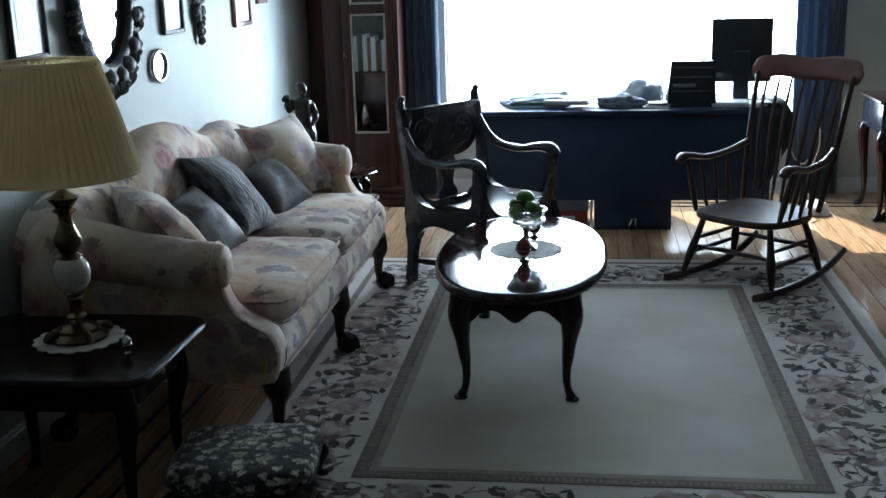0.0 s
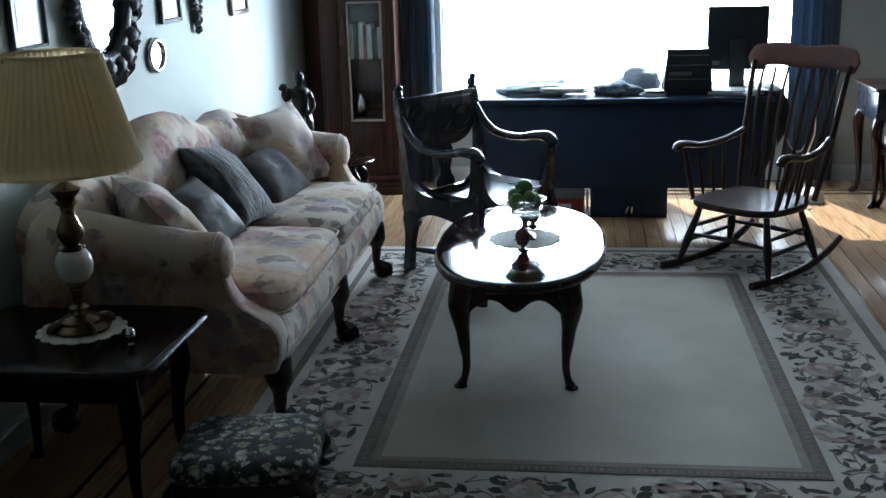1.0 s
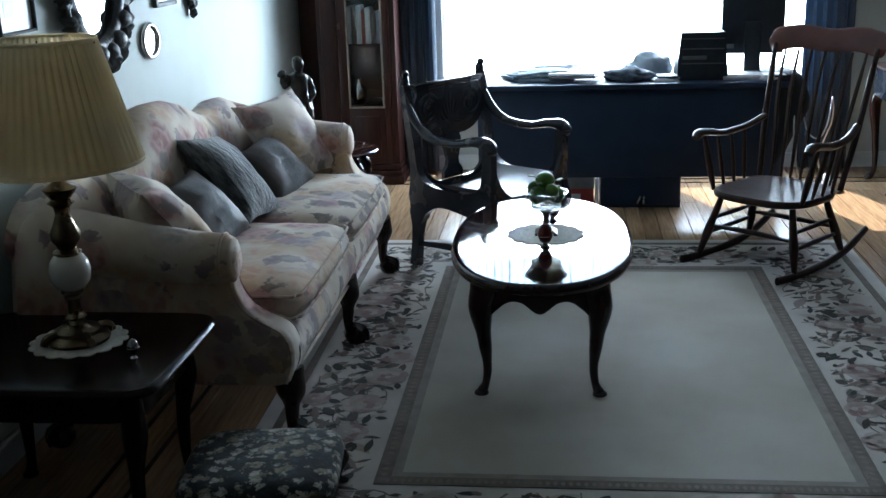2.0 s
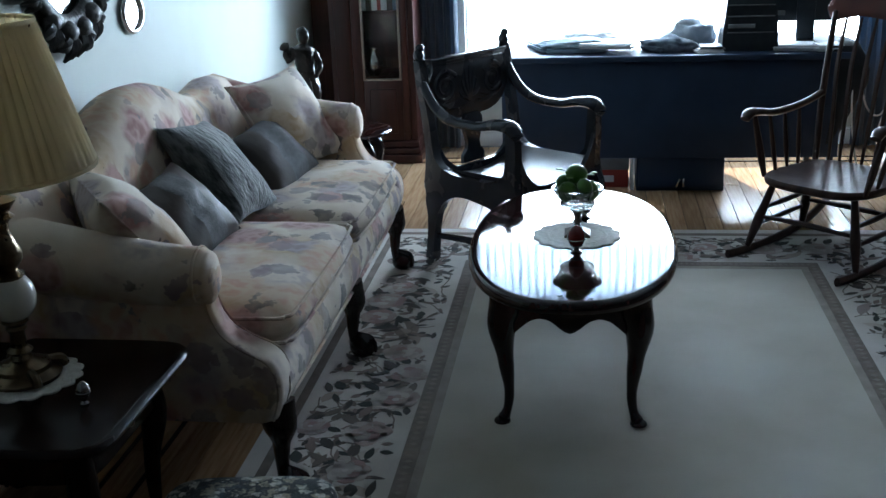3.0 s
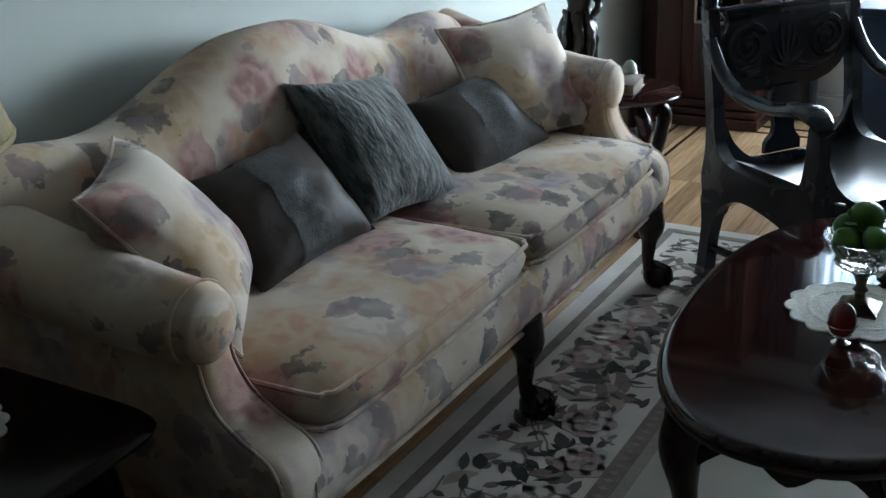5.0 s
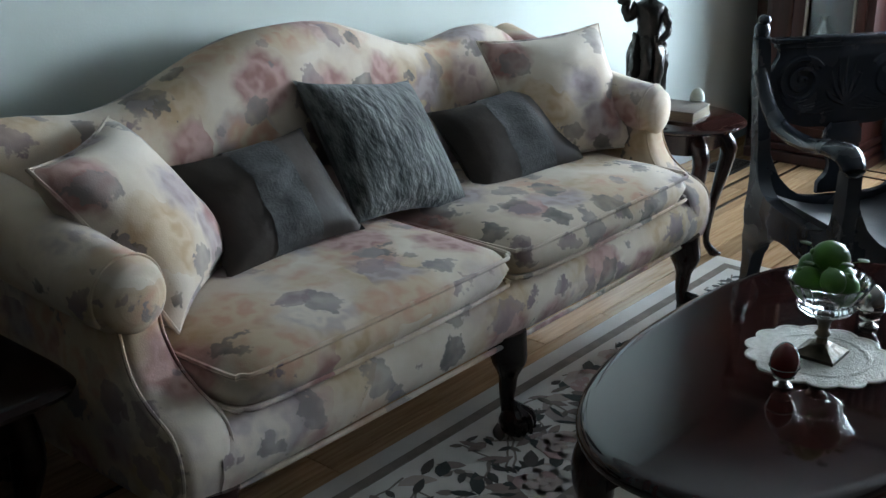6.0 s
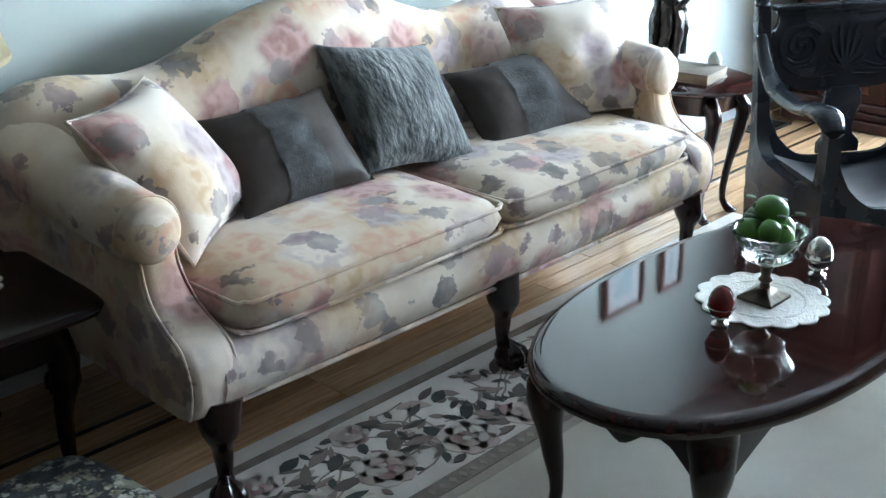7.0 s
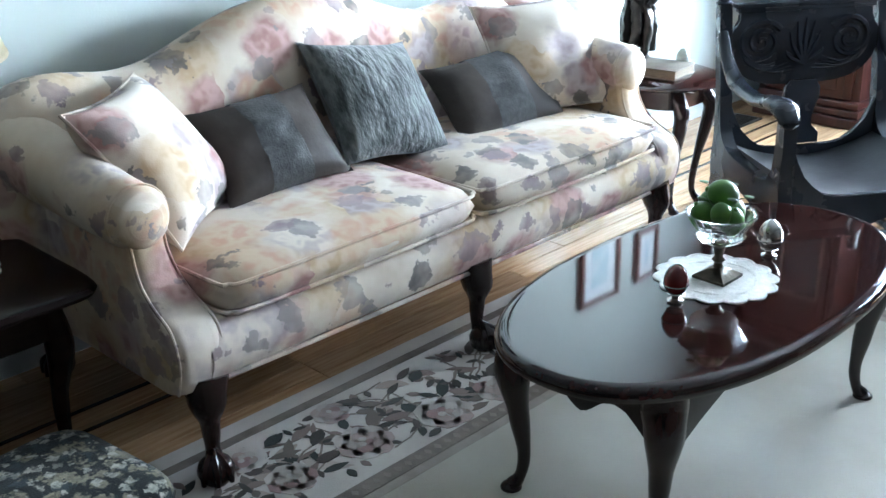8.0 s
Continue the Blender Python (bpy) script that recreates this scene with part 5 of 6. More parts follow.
for yy in (0.275, 0.301):
    for a in (-1.25, -0.8, -0.4, 0.0, 0.4, 0.8, 1.25):
        bm = BM()
        sweep(bm, [(0, yy, 0.665), (0.05 * math.sin(a), yy, 0.665 + 0.075 * math.cos(a)), (0.068 * math.sin(a * 1.15), yy, 0.665 + 0.150 * math.cos(a))], [0.007, 0.010, 0.003], n=6, k=4, up=(0, 1, 0))
        part("fan_carving", bm, "blackwood", panel)
bm = BM()
half = [(0.072, 0.392), (0.072, 0.425), (0.060, 0.440), (0.040, 0.452), (0.034, 0.480), (0.048, 0.515), (0.064, 0.550), (0.062, 0.585), (0.045, 0.612)]
slab(bm, half + [(-u, v) for u, v in half[::-1]], 0.255, 0.277, 0.004, axis="y")
part("back_splat", bm, "blackwood", ch, "vase-shaped back splat")

# ---- rocking chair ----
rk = thing("rocking_chair", pose(2.725, 5.675, 0, 0, 0, -42), "dark wooden spindle-back rocking chair with red-brown crest rail", "rocking chair")
bm = BM()
rings = []
out = oval(0.252, 0.235, 44, 3.0)
for sc, z in ((0.93, 0.312), (0.985, 0.318), (1.0, 0.33), (1.0, 0.338), (0.97, 0.348)):
    rings.append([(x * sc, y * sc - 0.02, z + (0.012 if y > 0.15 else 0) + 0.03 * (y + 0.02) * -0.5) for x, y in out])
loft(bm, rings)
part("seat", bm, "rockerwood", rk)
for s in (-1, 1):
    bm = BM()
    sweep(bm, [(s * 0.255, -0.37, 0.034), (s * 0.255, -0.22, 0.022), (s * 0.255, -0.05, 0.020), (s * 0.255, 0.15, 0.036), (s * 0.255, 0.29, 0.072), (s * 0.255, 0.40, 0.118)], [(0.013, 0.019), (0.014, 0.019), (0.014, 0.019), (0.014, 0.02), (0.014, 0.022), (0.013, 0.019)], n=10)
    part("rocker", bm, "rockerwood", rk)
    for y0, y1 in ((-0.23, -0.16), (0.19, 0.12)):
        bm = BM()
        a, b = Vector((s * 0.255, y0, 0.035)), Vector((s * 0.185, y1, 0.32))
        sweep(bm, [a, a.lerp(b, 0.15), a.lerp(b, 0.4), a.lerp(b, 0.7), b], [0.012, 0.016, 0.022, 0.017, 0.014], n=10, k=3)
        part("leg", bm, "rockerwood", rk)
    for f in (0.35, 0.6):
        bm = BM()
        a = Vector((s * 0.255, -0.23, 0.035)).lerp(Vector((s * 0.185, -0.16, 0.32)), f)
        b = Vector((s * 0.255, 0.19, 0.045)).lerp(Vector((s * 0.185, 0.12, 0.32)), f)
        sweep(bm, [a, (a + b) / 2, b], [0.008, 0.012, 0.008], n=8)
        part("stretcher", bm, "rockerwood", rk)
    bm = BM()
    sweep(bm, [(s * 0.215, 0.20, 0.335), (s * 0.245, 0.27, 0.62), (s * 0.262, 0.35, 0.93), (s * 0.265, 0.368, 0.975)], [0.014, 0.015, 0.013, 0.010], n=10)
    part("back_post", bm, "rockerwood", rk)
    bm = BM()
    sweep(bm, [(s * 0.242, 0.265, 0.635), (s * 0.268, 0.14, 0.598), (s * 0.285, -0.03, 0.588), (s * 0.29, -0.14, 0.606), (s * 0.292, -0.205, 0.610), (s * 0.292, -0.238, 0.588)], [(0.018, 0.014), (0.022, 0.014), (0.026, 0.015), (0.029, 0.017), (0.03, 0.019), (0.022, 0.016)], n=12)
    arm = part("arm", bm, "rockerwood", rk)
    for k in range(4):
        bm = BM()
        y0, y1 = 0.09 - 0.085 * k, 0.12 - 0.095 * k
        b = Vector((s * (0.262 + 0.012 * k), y1, 0.592 + (0.012 if k == 3 else 0)))
        a = Vector((s * 0.232, y0, 0.336))
        w = 1.5 if k == 3 else 1
        sweep(bm, [a, a.lerp(b, 0.4), b], [0.007 * w, 0.011 * w, 0.007 * w], n=8)
        part("arm_spindle", bm, "rockerwood", rk)
for f in (0.45,):
    for y in (-0.195, 0.155):
        bm = BM()
        sweep(bm, [(-0.22, y, 0.17), (0, y, 0.175), (0.22, y, 0.17)], [0.008, 0.013, 0.008], n=8)
        part("stretcher", bm, "rockerwood", rk)
for k in range(7):
    u = (k - 3) / 3
    bm = BM()
    sweep(bm, [(u * 0.155, 0.205, 0.34), (u * 0.175, 0.25, 0.54), (u * 0.20, 0.30, 0.76), (u * 0.21, 0.37, 0.955)], [0.0065, (0.010, 0.009), (0.011, 0.008), 0.006], n=8)
    part("spindle", bm, "rockerwood", rk)
bm = BM()
rings = []
for i in range(49):
    u = 2 * i / 48 - 1
    h = 0.062 * (1 - 0.10 * (1 - u * u)) * (math.sqrt(max(0.02, 1 - (max(0, abs(u) - 0.86) / 0.14) ** 2)))
    zc = 0.998 + 0.010 * (1 - u * u) - 0.008 * math.cos(3.1 * u * 2)
    y = 0.375 + 0.035 * (1 - u * u)
    rings.append([(u * 0.305, y + 0.012 * math.cos(a) + 0.25 * h * math.sin(a), zc + h * math.sin(a)) for a in (2 * math.pi * q / 14 for q in range(14))])
loft(bm, rings)
part("crest_rail", bm, "crestwood", rk, "wide red-brown painted crest rail", angle=60)

# ---- desk and what stands on it ----
DZ = 0.715
dk = thing("desk", pose(0, 0, 0), "wide navy-black desk with a deep front panel", "desk")
bm = BM()
box(bm, 1.22, 2.97, 6.62, 7.38, DZ - 0.03, DZ, 0.004)
part("desktop", bm, "deskblack", dk)
bm = BM()
box(bm, 1.25, 2.94, 6.65, 6.672, 0.185, DZ - 0.03, 0.003)
part("front_panel", bm, "deskblack", dk, "deep plain black front panel")
for x0 in (1.26, 2.90):
    bm = BM()
    box(bm, x0, x0 + 0.03, 6.68, 7.34, 0.185, DZ - 0.03, 0.003)
    part("side_panel", bm, "deskblack", dk)
    for y0 in (6.69, 7.30):
        bm = BM()
        box(bm, x0, x0 + 0.03, y0, y0 + 0.03, 0, 0.184, 0.003)
        part("leg", bm, "blackplastic", dk)
pd = thing("drawer_pedestal", pose(0, 0, 0), "black pedestal cabinet standing under the desk", "cabinet")
bm = BM()
box(bm, 1.945, 2.392, 6.69, 7.2, 0.0, DZ - 0.031, 0.004)
part("body", bm, "deskblack", pd)
bm = BM()
box(bm, 1.955, 2.382, 6.672, 6.689, 0.02, 0.34, 0.003)
door = part("door", bm, "deskblack", pd)
for dx in (0.0, 0.035):
    bm = BM()
    sweep(bm, [(2.15 + dx, 6.664, 0.03), (2.155 + dx * 0.8, 6.652, 0.05), (2.165 + dx * 0.6, 6.66, 0.07)], 0.006, n=8)
    part("handle", bm, "silver", door, "small bright metal handle")

cl = BM()
rings = []
for k in range(9):
    z = DZ + 0.03 - k * 0.062
    bulge = 0.05 * math.sin(math.pi * min(1, k / 5)) - 0.02 * max(0, k - 5)
    ring = []
    for x, y in oval(0.10 + bulge * 0.5, 0.20 + bulge * 0.3, 28, 2.6):
        a = math.atan2(y, x)
        f = 1 + 0.06 * math.sin(5 * a + k * 0.3)
        ring.append((2.925 + bulge * 0.8 + x * f, 6.84 + y * f, z))
    rings.append(ring)
loft(cl, rings)
tagged(part("draped_jacket", cl, pbr("black_cloth", (0.012, 0.013, 0.017), (0.007, 0.008, 0.011), rough=0.9, bump=0.3, bscale=60), angle=70), "black cloth draped over the desk corner", "cloth")

mo = thing("monitor", pose(2.79, 6.93, DZ, 0, 0, -4), "large black computer monitor seen from behind", "monitor")
bm = BM()
box(bm, -0.172, 0.172, -0.012, 0.022, 0.12, 0.485, 0.006)
part("screen_back", bm, "blackplastic", mo)
bm = BM()
box(bm, -0.045, 0.045, -0.04, -0.012, 0.03, 0.30, 0.005)
part("stand_neck", bm, "blackplastic", mo)
bm = BM()
lathe(bm, [(0.12, 0), (0.12, 0.012), (0.05, 0.03)], 28)
part("stand_foot", bm, "blackplastic", mo)
bm = BM()
box(bm, -0.14, -0.10, -0.0145, -0.0125, 0.15, 0.175)
part("sticker", bm, "greyplastic", mo, "small pale sticker")

fb = thing("file_box", pose(2.495, 6.83, DZ), "dark grey slanted file box on the desk", "box")
bm = BM()
loft(bm, [[(x * s, y, z) for x, y in ((-0.138, -0.1), (0.138, -0.1), (0.138, 0.1), (-0.138, 0.1))] for s, z in ((1.0, 0), (0.97, 0.10), (0.86, 0.262))])
part("body", bm, "blackplastic", fb, smooth=False)
for z in (0.09, 0.17, 0.225):
    bm = BM()
    box(bm, -0.115, 0.115, -0.106, -0.1005, z, z + 0.006, 0.001)
    part("ridge", bm, "greyplastic", fb)
bm = BM()
box(bm, -0.11, 0.02, -0.108, -0.1005, 0.115, 0.135, 0.001)
part("label_strip", bm, "greyplastic", fb)


def crumple(name, cx, cy, z, sx, sy, h, material, label, category, seed):
    """A soft folded heap."""
    bm = BM()
    bmesh.ops.create_icosphere(bm, subdivisions=4, radius=1.0)
    for v in bm.verts:
        d = 0.95 + 0.26 * noise.noise(v.co * 1.7 + Vector((seed, 0, 0))) + 0.18 * abs(noise.noise(v.co * 3.2 + Vector((seed, 2, 0)))) + 0.05 * noise.noise(v.co * 9)
        v.co = Vector((v.co.x * sx * d, v.co.y * sy * d, max(0.0, (v.co.z * 0.9 + 0.35)) * h * d))
    ob = part(name, bm, material, angle=70)
    ob.matrix_world = pose(cx, cy, z)
    return tagged(ob, label, category)


crumple("folded_cloth", 2.10, 6.80, DZ, 0.150, 0.10, 0.055, pbr("blue_grey_cloth", (0.035, 0.05, 0.07), (0.14, 0.17, 0.21), scale=26, rough=0.85, bump=0.2), "dark blue patterned folded cloth on the desk", "cloth", 1.0)
crumple("paper_bag", 2.22, 7.0, DZ, 0.125, 0.08, 0.10, pbr("grey_paper", (0.60, 0.63, 0.66), (0.42, 0.46, 0.5), scale=8, rough=0.8), "grey crumpled paper bag on the desk", "bag", 4.0)
crumple("patterned_cloth", 1.62, 6.85, DZ + 0.026, 0.20, 0.10, 0.03, pbr("pale_blue_patterned_cloth", (0.55, 0.62, 0.66), (0.30, 0.40, 0.46), scale=40, rough=0.9, bump=0.3, bscale=90), "pale blue patterned cloth lying over papers on the desk", "cloth", 12.0)
crumple("crumpled_paper", 1.70, 7.12, DZ, 0.14, 0.07, 0.055, "paper", "white crumpled paper near the window", "paper", 7.0)
rnd = random.Random(11)
for i, (x, y, w, d, a, mt) in enumerate(((1.62, 6.86, 0.30, 0.22, 6, "bluepaper"), (1.80, 6.80, 0.26, 0.20, -8, "paper"), (1.50, 6.95, 0.22, 0.28, 20, "bluepaper"), (2.30, 6.74, 0.14, 0.10, 12, "paper"), (2.72, 6.78, 0.20, 0.16, -10, "paper"), (2.86, 6.72, 0.12, 0.12, 5, "paper"))):
    ob = thing("paper_stack", pose(x, y, DZ + 0.0005 + (0.0 if i != 1 else 0.024), 0, 0, a), "loose stack of papers lying on the desk", "papers", "papers on the desk")
    for k in range(3 + i % 3):
        bm = BM()
        dx, dy = rnd.uniform(-0.016, 0.016), rnd.uniform(-0.016, 0.016)
        box(bm, -w / 2 + dx, w / 2 + dx, -d / 2 + dy, d / 2 + dy, 0.0065 * k, 0.0065 * k + 0.006, 0.001, 1)
        part("sheaf", bm, mt, ob)
bm = BM()
for k, (w, z) in enumerate(((0.12, 0), (0.11, 0.016))):
    box(bm, 2.36 - w, 2.36, 6.70, 6.82, DZ + z, DZ + z + 0.014, 0.003)
tagged(part("small_box", bm, "blackplastic"), "small dark flat boxes on the desk", "box")

cb = thing("carton", pose(1.78, 6.86, 0), "red and white cardboard carton under the desk", "carton")
bm = BM()
box(bm, -0.125, 0.125, -0.10, 0.14, 0.0, 0.095, 0.003)
part("body", bm, "redcarton", cb)
bm = BM()
box(bm, -0.128, 0.128, -0.103, 0.143, 0.0955, 0.165, 0.004)
part("lid", bm, "greyplastic", cb, "grey translucent plastic lid")
bm = BM()
box(bm, -0.05, 0.05, -0.1025, -0.1003, 0.03, 0.065)
part("print_block", bm, "paper", cb)
bm = BM()
box(bm, 1.918, 1.932, 6.70, 6.98, 0.0, 0.17, 0.002)
tagged(part("white_board", bm, "paper"), "thin white board leaning beside the pedestal", "board")
crumple("plastic_bag", 3.30, 7.10, 0.0, 0.075, 0.07, 0.07, "paper", "crumpled white plastic bag on the floor", "bag", 9.0)
for i, pts in enumerate(([(3.02, 6.72, 0.66), (3.06, 6.66, 0.45), (3.12, 6.64, 0.40), (3.17, 6.66, 0.48), (3.22, 6.80, 0.60), (3.26, 6.95, 0.44), (3.22, 7.05, 0.2), (3.28, 7.02, 0.006)],
                         [(3.0, 6.66, 0.70), (2.985, 6.63, 0.5), (3.0, 6.62, 0.3), (3.05, 6.66, 0.12), (3.15, 6.80, 0.006), (3.26, 6.90, 0.006)])):
    bm = BM()
    sweep(bm, pts, 0.0045, n=6, k=6)
    tagged(part("cable", bm, "cable"), "thin white cable hanging beside the desk", "cable", "desk cables")

# ---- corner cabinet ----
cc = thing("corner_cabinet", pose(0, 0, 0), "tall dark cherry corner cabinet with glazed door", "cabinet")
CY = 7.36


def foot(x0, xl, yf, x1):
    return [(0.03, 7.745), (0.03, 7.62), (xl, yf), (x1, yf), (x1, 7.745)]


bm = BM()
slab(bm, foot(0.03, 0.17, CY - 0.06, 0.72), 0.0, 0.05, 0.006)
slab(bm, foot(0.03, 0.175, CY - 0.045, 0.71), 0.052, 0.085, 0.006)
slab(bm, foot(0.03, 0.18, CY - 0.03, 0.70), 0.087, 0.125, 0.008)
part("plinth", bm, "cabinetwood", cc, "stepped moulded plinth", smooth=False)
bm = BM()
for o in ([(0.03, 7.745), (0.03, 7.62), (0.20, CY), (0.225, CY), (0.225, CY + 0.03), (0.06, 7.63), (0.06, 7.72), (0.66, 7.72), (0.66, CY + 0.03), (0.655, CY), (0.69, CY), (0.69, 7.745)],):
    slab(bm, o, 0.126, 2.08, 0.0)
part("carcass", bm, "cabinetwood", cc, smooth=False)
bm = BM()
slab(bm, foot(0.03, 0.15, CY - 0.05, 0.71), 2.081, 2.16, 0.012)
part("cornice", bm, "cabinetwood", cc, smooth=False)
gx0, gx1, gz0, gz1, gr0, gr1 = 0.385, 0.612, 0.485, 1.85, 1.255, 1.315
bm = BM()
box(bm, 0.228, 0.325, CY - 0.012, CY + 0.02, 0.128, 2.06, 0.003)
part("side_stile", bm, "cabinetwood", cc)
bm = BM()
box(bm, 0.328, gx0, CY - 0.016, CY + 0.018, 0.128, 2.06, 0.004)
box(bm, gx1, 0.653, CY - 0.016, CY + 0.018, 0.128, 2.06, 0.004)
box(bm, gx0, gx1, CY - 0.0155, CY + 0.018, gz1, 2.06, 0.003)
box(bm, gx0, gx1, CY - 0.0155, CY + 0.018, 0.128, gz0, 0.003)
box(bm, gx0, gx1, CY - 0.0155, CY + 0.018, gr0, gr1, 0.003)
cdoor = part("door", bm, "cabinetwood", cc, "glazed cherry door")
bm = BM()
box(bm, gx0 + 0.035, gx1 - 0.035, CY - 0.022, CY - 0.016, 0.17, gz0 - 0.05, 0.005)
part("door_panel", bm, "cabinetwood", cdoor, "raised lower panel")
gilt = pbr("gilt_bead", (0.36, 0.31, 0.26), (0.25, 0.2, 0.16), scale=20, rough=0.35)
for low, high in ((gz0, gr0), (gr1, gz1)):
    bm = BM()
    box(bm, gx0, gx1, CY + 0.004, CY + 0.007, low, high)
    pane = part("pane", bm, "pane", cdoor, smooth=False)
    pane.visible_shadow = False
    for x0, x1, z0, z1 in ((gx0, gx0 + 0.012, low, high), (gx1 - 0.012, gx1, low, high), (gx0 + 0.012, gx1 - 0.012, low, low + 0.012), (gx0 + 0.012, gx1 - 0.012, high - 0.012, high)):
        bm = BM()
        box(bm, x0, x1, CY - 0.023, CY - 0.006, z0, z1, 0.003)
        part("glazing_bead", bm, gilt, cdoor, "thin gilt glazing bead")
bm = BM()
ball(bm, 0.012, (0.345, CY - 0.03, 1.0), (0.7, 1, 1.6))
part("knob", bm, "brass", cdoor)
for z in (0.50, 0.88, 1.28):
    bm = BM()
    box(bm, 0.24, 0.655, CY + 0.035, 7.70, z - 0.016, z, 0.002)
    part("shelf", bm, "cabinetwood", cc)
rnd = random.Random(5)
x = 0.375
for i in range(7):
    w, h = rnd.uniform(0.022, 0.036), rnd.uniform(0.19, 0.24)
    b = thing("book", pose(x, CY + 0.07, 0.8805), "pale upright hardcover book behind cabinet glass", "book", "books in the cabinet")
    bm = BM()
    box(bm, 0, w - 0.002, 0, 0.13, 0, h, 0.003)
    part("binding", bm, ("paper", "books", "paper", "redcarton", "paper", "books", "bluepaper")[i], b)
    x += w
vase = BM()
lathe(vase, [(0.03, 0), (0.035, 0.01), (0.055, 0.06), (0.05, 0.10), (0.02, 0.135), (0.018, 0.15), (0.028, 0.165), (0.022, 0.165)], 24)
ob = part("vase", vase, "silver")
ob.matrix_world = pose(0.43, CY + 0.10, 0.5005)
tagged(ob, "small silver vase behind the cabinet glass", "vase")

# ---- floor register beside the cabinet ----
fr = thing("floor_register", pose(0.20, 7.09, 0.0), "dark metal floor heating register set in the oak boards", "floor vent")
bm = BM()
for x0, x1, y0, y1 in ((-0.075, 0.075, -0.13, -0.112), (-0.075, 0.075, 0.112, 0.13), (-0.075, -0.058, -0.112, 0.112), (0.058, 0.075, -0.112, 0.112)):
    box(bm, x0, x1, y0, y1, 0.0005, 0.006, 0.001)
part("frame", bm, "bronze", fr)
for k in range(11):
    bm = BM()
    box(bm, -0.058, 0.058, -0.106 + 0.02 * k, -0.096 + 0.02 * k, 0.0005, 0.0045, 0.001)
    part("slat", bm, "bronze", fr)

# ---- console and chair by the window wall ----
tb = thing("console_table", pose(3.595, 6.98, 0), "dark wood console table with drawer and cabriole legs", "table")
bm = BM()
box(bm, -0.02, 0.80, -0.10, 0.42, 0.695, 0.715, 0.006)
part("tabletop", bm, "rockerwood", tb)
bm = BM()
box(bm, 0.0, 0.78, -0.08, 0.40, 0.52, 0.694, 0.004)
body = part("body", bm, "blackwood", tb)
bm = BM()
box(bm, 0.05, 0.40, -0.092, -0.081, 0.55, 0.67, 0.003)
dr = part("drawer", bm, "blackwood", body)
bm = BM()
lathe(bm, [(0.022, 0), (0.02, 0.006), (0.01, 0.016)], 14)
bm.transform(pose(0.10, -0.092, 0.61, 90, 0, 0))
part("knob", bm, "silver", dr, "round silver knob")
for sx, sy in ((0.03, -0.05), (0.75, -0.05), (0.03, 0.37), (0.75, 0.37)):
    o = Vector((-1 if sx < 0.3 else 1, -1 if sy < 0.1 else 1, 0)).normalized()
    c = Vector((sx, sy, 0))
    bm = BM()
    sweep(bm, [c + Vector((0, 0, 0.53)), c + o * 0.025 + Vector((0, 0, 0.46)), c + o * 0.005 + Vector((0, 0, 0.24)), c + Vector((0, 0, 0.07)), c + o * 0.03 + Vector((0, 0, 0.014))], [0.032, 0.034, 0.02, 0.014, 0.02], n=12)
    ball(bm, 0.026, c + o * 0.035 + Vector((0, 0, 0.013)), (1, 1, 0.5))
    part("leg", bm, "mahogany", tb)
sc = thing("side_chair", pose(3.865, 6.74, 0), "dark wood chair with pale upholstered seat", "chair")
bm = BM()
loft(bm, [[(x * s, y * s, z) for x, y in oval(0.235, 0.22, 40, 4)] for s, z in ((0.96, 0.40), (1.0, 0.415), (1.0, 0.44), (0.93, 0.462), (0.7, 0.475))])
part("seat", bm, "paleseat", sc, "pale upholstered seat")
bm = BM()
loft(bm, [[(x, y, z) for x, y in oval(0.232, 0.217, 40, 5)] for z in (0.345, 0.399)])
part("seat_frame", bm, "mahogany", sc)
for sx in (-1, 1):
    for sy in (-1, 1):
        o = Vector((sx, sy, 0)).normalized()
        c = Vector((sx * 0.20, sy * 0.18, 0))
        bm = BM()
        sweep(bm, [c + Vector((0, 0, 0.37)), c + o * 0.03 + Vector((0, 0, 0.32)), c + o * 0.0 + Vector((0, 0, 0.14)), c + o * 0.0 + Vector((0, 0, 0.06)), c + o * 0.028 + Vector((0, 0, 0.013))], [0.028, 0.03, 0.016, 0.013, 0.02], n=12)
        ball(bm, 0.024, c + o * 0.034 + Vector((0, 0, 0.012)), (1, 1, 0.5))
        part("leg", bm, "mahogany", sc)

# ---- things on the west wall ----
def picture(y0, y1, z0, z1, border, fm, im, label, mat_w=0.0):
    p = thing("framed_picture", pose(0, (y0 + y1) / 2, (z0 + z1) / 2), label, "picture", "pictures on the wall")
    hw, hh = (y1 - y0) / 2, (z1 - z0) / 2
    for a0, a1, b0, b1 in ((-hw, -hw + border, -hh, hh), (hw - border, hw, -hh, hh), (-hw + border, hw - border, -hh, -hh + border), (-hw + border, hw - border, hh - border, hh)):
        bm = BM()
        box(bm, 0.003, 0.026, a0, a1, b0, b1, 0.005)
        part("frame_side", bm, fm, p)
    bm = BM()
    box(bm, 0.003, 0.012, -hw + border, hw - border, -hh + border, hh - border)
    part("mount", bm, "mount", p, smooth=False)
    if im:
        d = border + mat_w
        bm = BM()
        box(bm, 0.0125, 0.0135, -hw + d, hw - d, -hh + d, hh - d)
        part("print", bm, im, p, smooth=False)
    return p


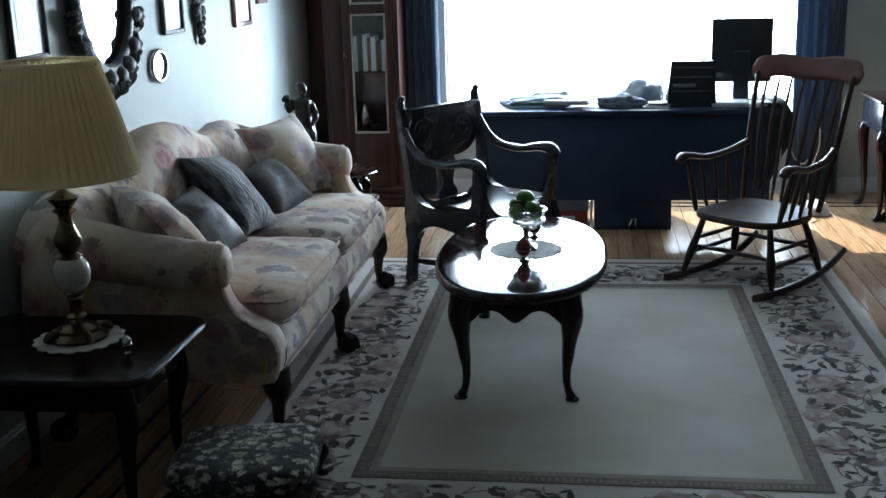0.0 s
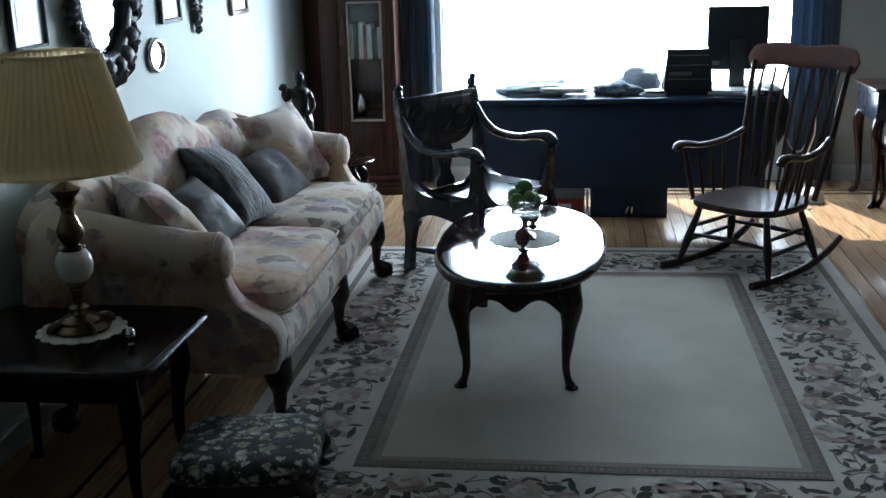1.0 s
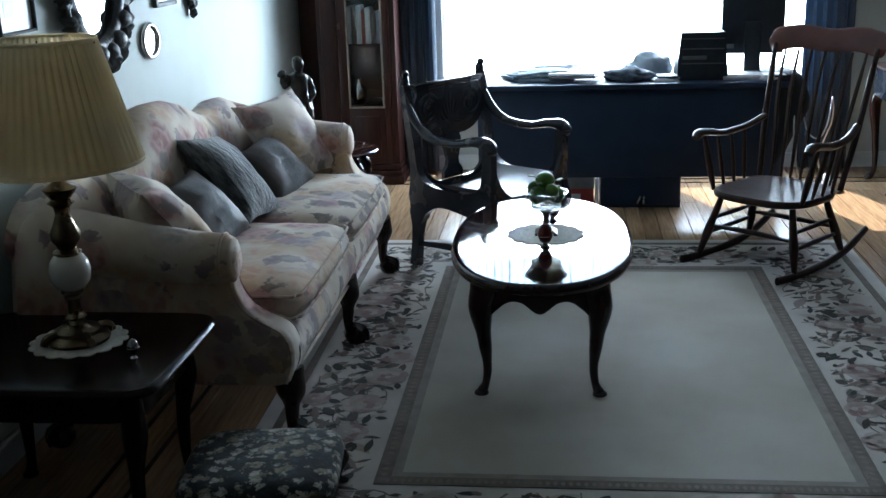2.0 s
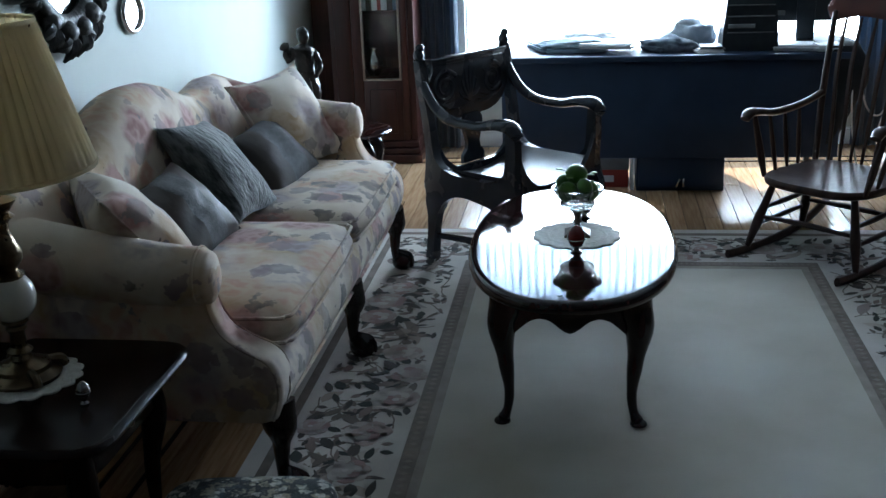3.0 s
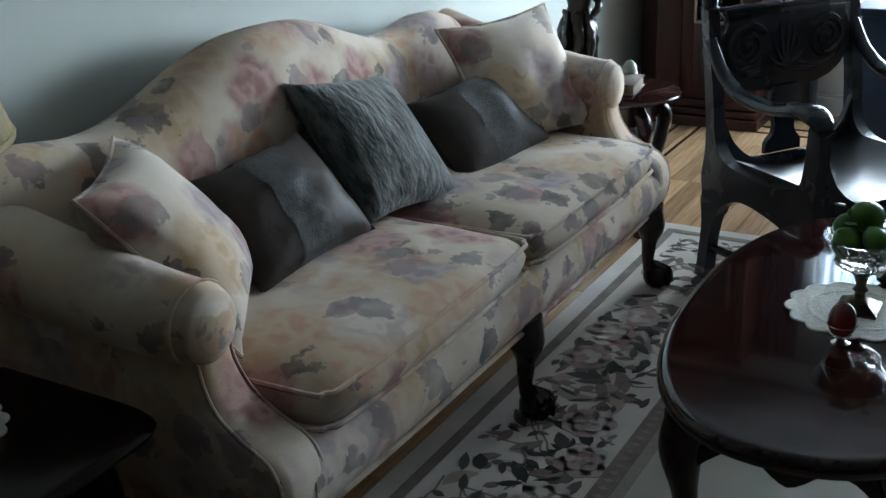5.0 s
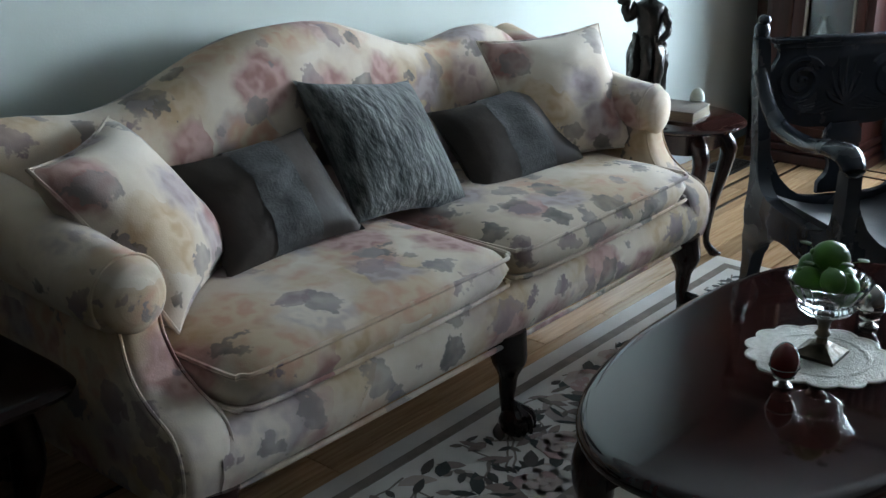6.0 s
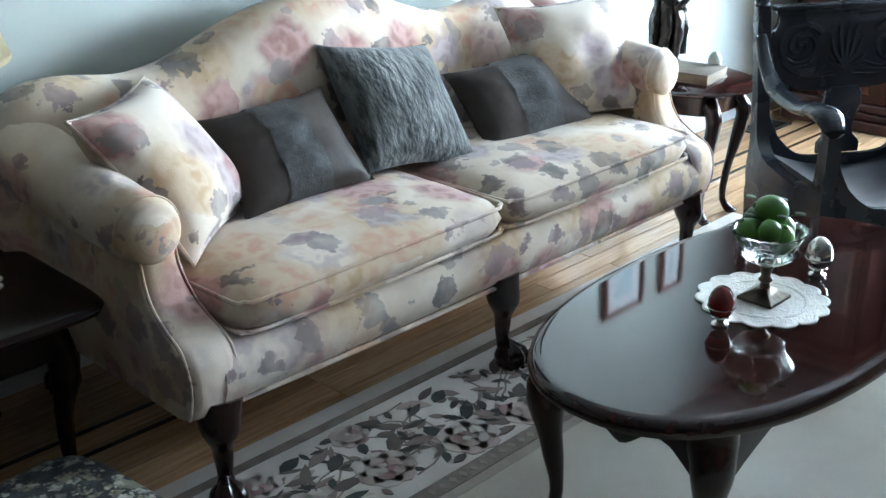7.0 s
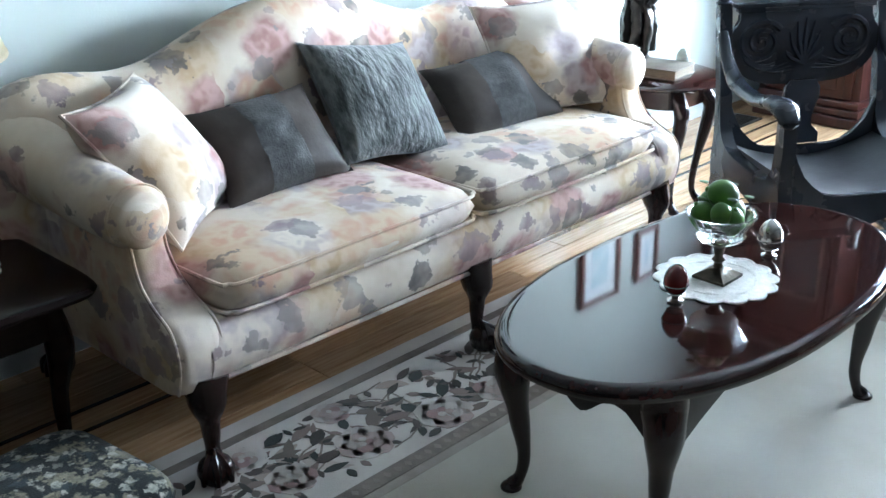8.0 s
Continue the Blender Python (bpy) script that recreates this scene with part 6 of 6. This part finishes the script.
picture(3.74, 3.985, 1.295, 1.72, 0.010, "carved", "sky", "pale blue print in a dark frame", 0.045)
picture(5.09, 5.345, 1.285, 1.70, 0.02, "carved", "sky", "small pale print in a dark wooden frame", 0.05)
picture(6.12, 6.42, 1.255, 1.64, 0.026, "crestwood", "sky", "small print in a reddish wooden frame", 0.06)
picture(6.56, 6.74, 1.36, 1.64, 0.024, "crestwood", "sky", "narrow print in a reddish wooden frame", 0.05)

mr = thing("carved_mirror", pose(0, 4.45, 1.50), "oval mirror in a heavy dark carved frame", "mirror")
bm = BM()
slab(bm, oval(0.222, 0.288, 48), 0.010, 0.016, axis="x")
part("mirror_glass", bm, "mirror", mr, "silvered oval glass", smooth=False)
bm = BM()
sweep(bm, [(0.03, y, z) for y, z in [*oval(0.245, 0.311, 40), oval(0.245, 0.311, 40)[0]]], [(0.03, 0.022)] * 41, n=10, k=1, close=True, up=(1, 0, 0))
part("frame_moulding", bm, "carved", mr, "dark carved oval frame")
bm = BM()
rnd = random.Random(2)
for i in range(17):
    a = 2 * math.pi * (i + 0.35 * rnd.random()) / 17
    s = 1 if i % 2 else -1
    k = 0.8 + 0.5 * rnd.random()
    y, z = 0.272 * math.cos(a), 0.338 * math.sin(a)
    ball(bm, 0.030 + 0.016 * rnd.random(), (0.036, y, z), (1, 1.2, 0.9), 10, 7)
    curl = [(0.038, y + k * (0.018 + 0.011 * q) * math.cos(a + s * (0.75 * q - 1.6)), z + k * (0.018 + 0.011 * q) * math.sin(a + s * (0.75 * q - 1.6))) for q in range(6)]
    sweep(bm, curl, [0.010, 0.014, 0.018, 0.019, 0.015, 0.007], n=7, k=3, up=(1, 0, 0))
    for w in (-0.55, 0.1, 0.6):
        d = a + w * k
        sweep(bm, [(0.034, y, z), (0.052, y + 0.045 * k * math.cos(d), z + 0.045 * k * math.sin(d)), (0.026, y + 0.082 * k * math.cos(d + 0.2 * s), z + 0.082 * k * math.sin(d + 0.2 * s))], [0.014, 0.02, 0.005], n=6, k=4)
part("leaf_carving", bm, "carved", mr, "carved leaf scrolls")
om = thing("oval_mirror", pose(0, 5.005, 1.157), "small oval mirror in a pale silver frame", "mirror")
bm = BM()
slab(bm, oval(0.078, 0.058, 36), 0.006, 0.011, axis="x")
part("mirror_glass", bm, "mirror", om, smooth=False)
bm = BM()
o = oval(0.087, 0.066, 36)
sweep(bm, [(0.012, y, z) for y, z in [*o, o[0]]], (0.012, 0.012), n=10, k=1, close=True, up=(1, 0, 0))
part("rim", bm, "silver", om, "pale silver oval rim")
oc = thing("wall_carving", pose(0, 5.56, 1.40), "dark carved wooden wall ornament with leaves", "wall ornament")
bm = BM()
rnd = random.Random(4)
for i in range(16):
    z = -0.165 + 0.33 * i / 15
    for s in (-1, 1):
        w = (0.035 + 0.03 * rnd.random()) * math.sin(math.pi * (i + 0.7) / 16.4)
        z += rnd.uniform(-0.01, 0.01)
        sweep(bm, [(0.012, 0, z - 0.01), (0.028, s * w * 0.7, z + 0.008), (0.016, s * (w + 0.012), z - 0.008)], [0.012, 0.016, 0.007], n=7, k=4)
sweep(bm, [(0.012, 0, -0.17), (0.02, 0, 0), (0.012, 0, 0.2)], [0.006, 0.016, 0.008], n=8)
part("carving", bm, "carved", oc)

# ---- floor boards and inlay ----
PW = 0.083
plank_meshes = {}


def plank(x, y0, y1, name="plank", material="oak", w=PW):
    key = (name, round(y1 - y0, 3), round(w, 3))
    if key not in plank_meshes:
        h = (y1 - y0) / 2 - 0.0008
        q = w / 2 - 0.0007
        v = [(sx * q, sy * h, -0.012) for sx, sy in ((-1, -1), (1, -1), (1, 1), (-1, 1))] + [(sx * (q - 0.0012), sy * (h - 0.0012), 0.0) for sx, sy in ((-1, -1), (1, -1), (1, 1), (-1, 1))]
        me = bpy.data.meshes.new(name)
        me.from_pydata(v, [], [(3, 2, 1, 0), (4, 5, 6, 7), (0, 1, 5, 4), (1, 2, 6, 5), (2, 3, 7, 6), (3, 0, 4, 7)])
        me.materials.append(M[material])
        plank_meshes[key] = me
    ob = new(name, plank_meshes[key])
    ob.location = (x, (y0 + y1) / 2, 0)
    ob.parent = floor


rnd = random.Random(21)
near, rest = [], []
x = PW / 2
while x < XR:
    if abs(x - 0.33) > 0.001:
        y = YB - rnd.choice((0.0, 0.3, 0.6, 0.9))
        while y < YF:
            ln = rnd.choice((0.9, 1.2, 1.5))
            a, b = max(y, YB), min(y + ln, YF)
            if b - a > 0.05:
                (near if (b > 5.2 and x < 4.3) or (x < 0.9 and b > 2.8) else rest).append((x, a, b))
            y += ln
    x += PW
for x, a, b in near[:300]:
    plank(x, a, b)
bm = BM()
for x, a, b in near[300:] + rest:
    box(bm, x - PW / 2 + 0.0008, x + PW / 2 - 0.0008, a + 0.0008, b - 0.0008, -0.012, 0.0)
far = part("plank_rest", bm, "oak", floor, smooth=False)
far["kind"] = "stuff"
for y0, y1, x0, x1 in ((YB, 7.30, 0.338, 0.352), (YB, 7.30, 0.445, 0.459)):
    bm = BM()
    box(bm, x0, x1, y0, y1, -0.010, 0.0035)
    part("inlay_strip", bm, "inlay", floor, "dark walnut inlay strip", smooth=False)
for y0 in (7.30, 7.405):
    bm = BM()
    box(bm, 0.72, XR - 0.4, y0, y0 + 0.014, -0.010, 0.0035)
    part("inlay_strip", bm, "inlay", floor, "dark walnut inlay strip", smooth=False)
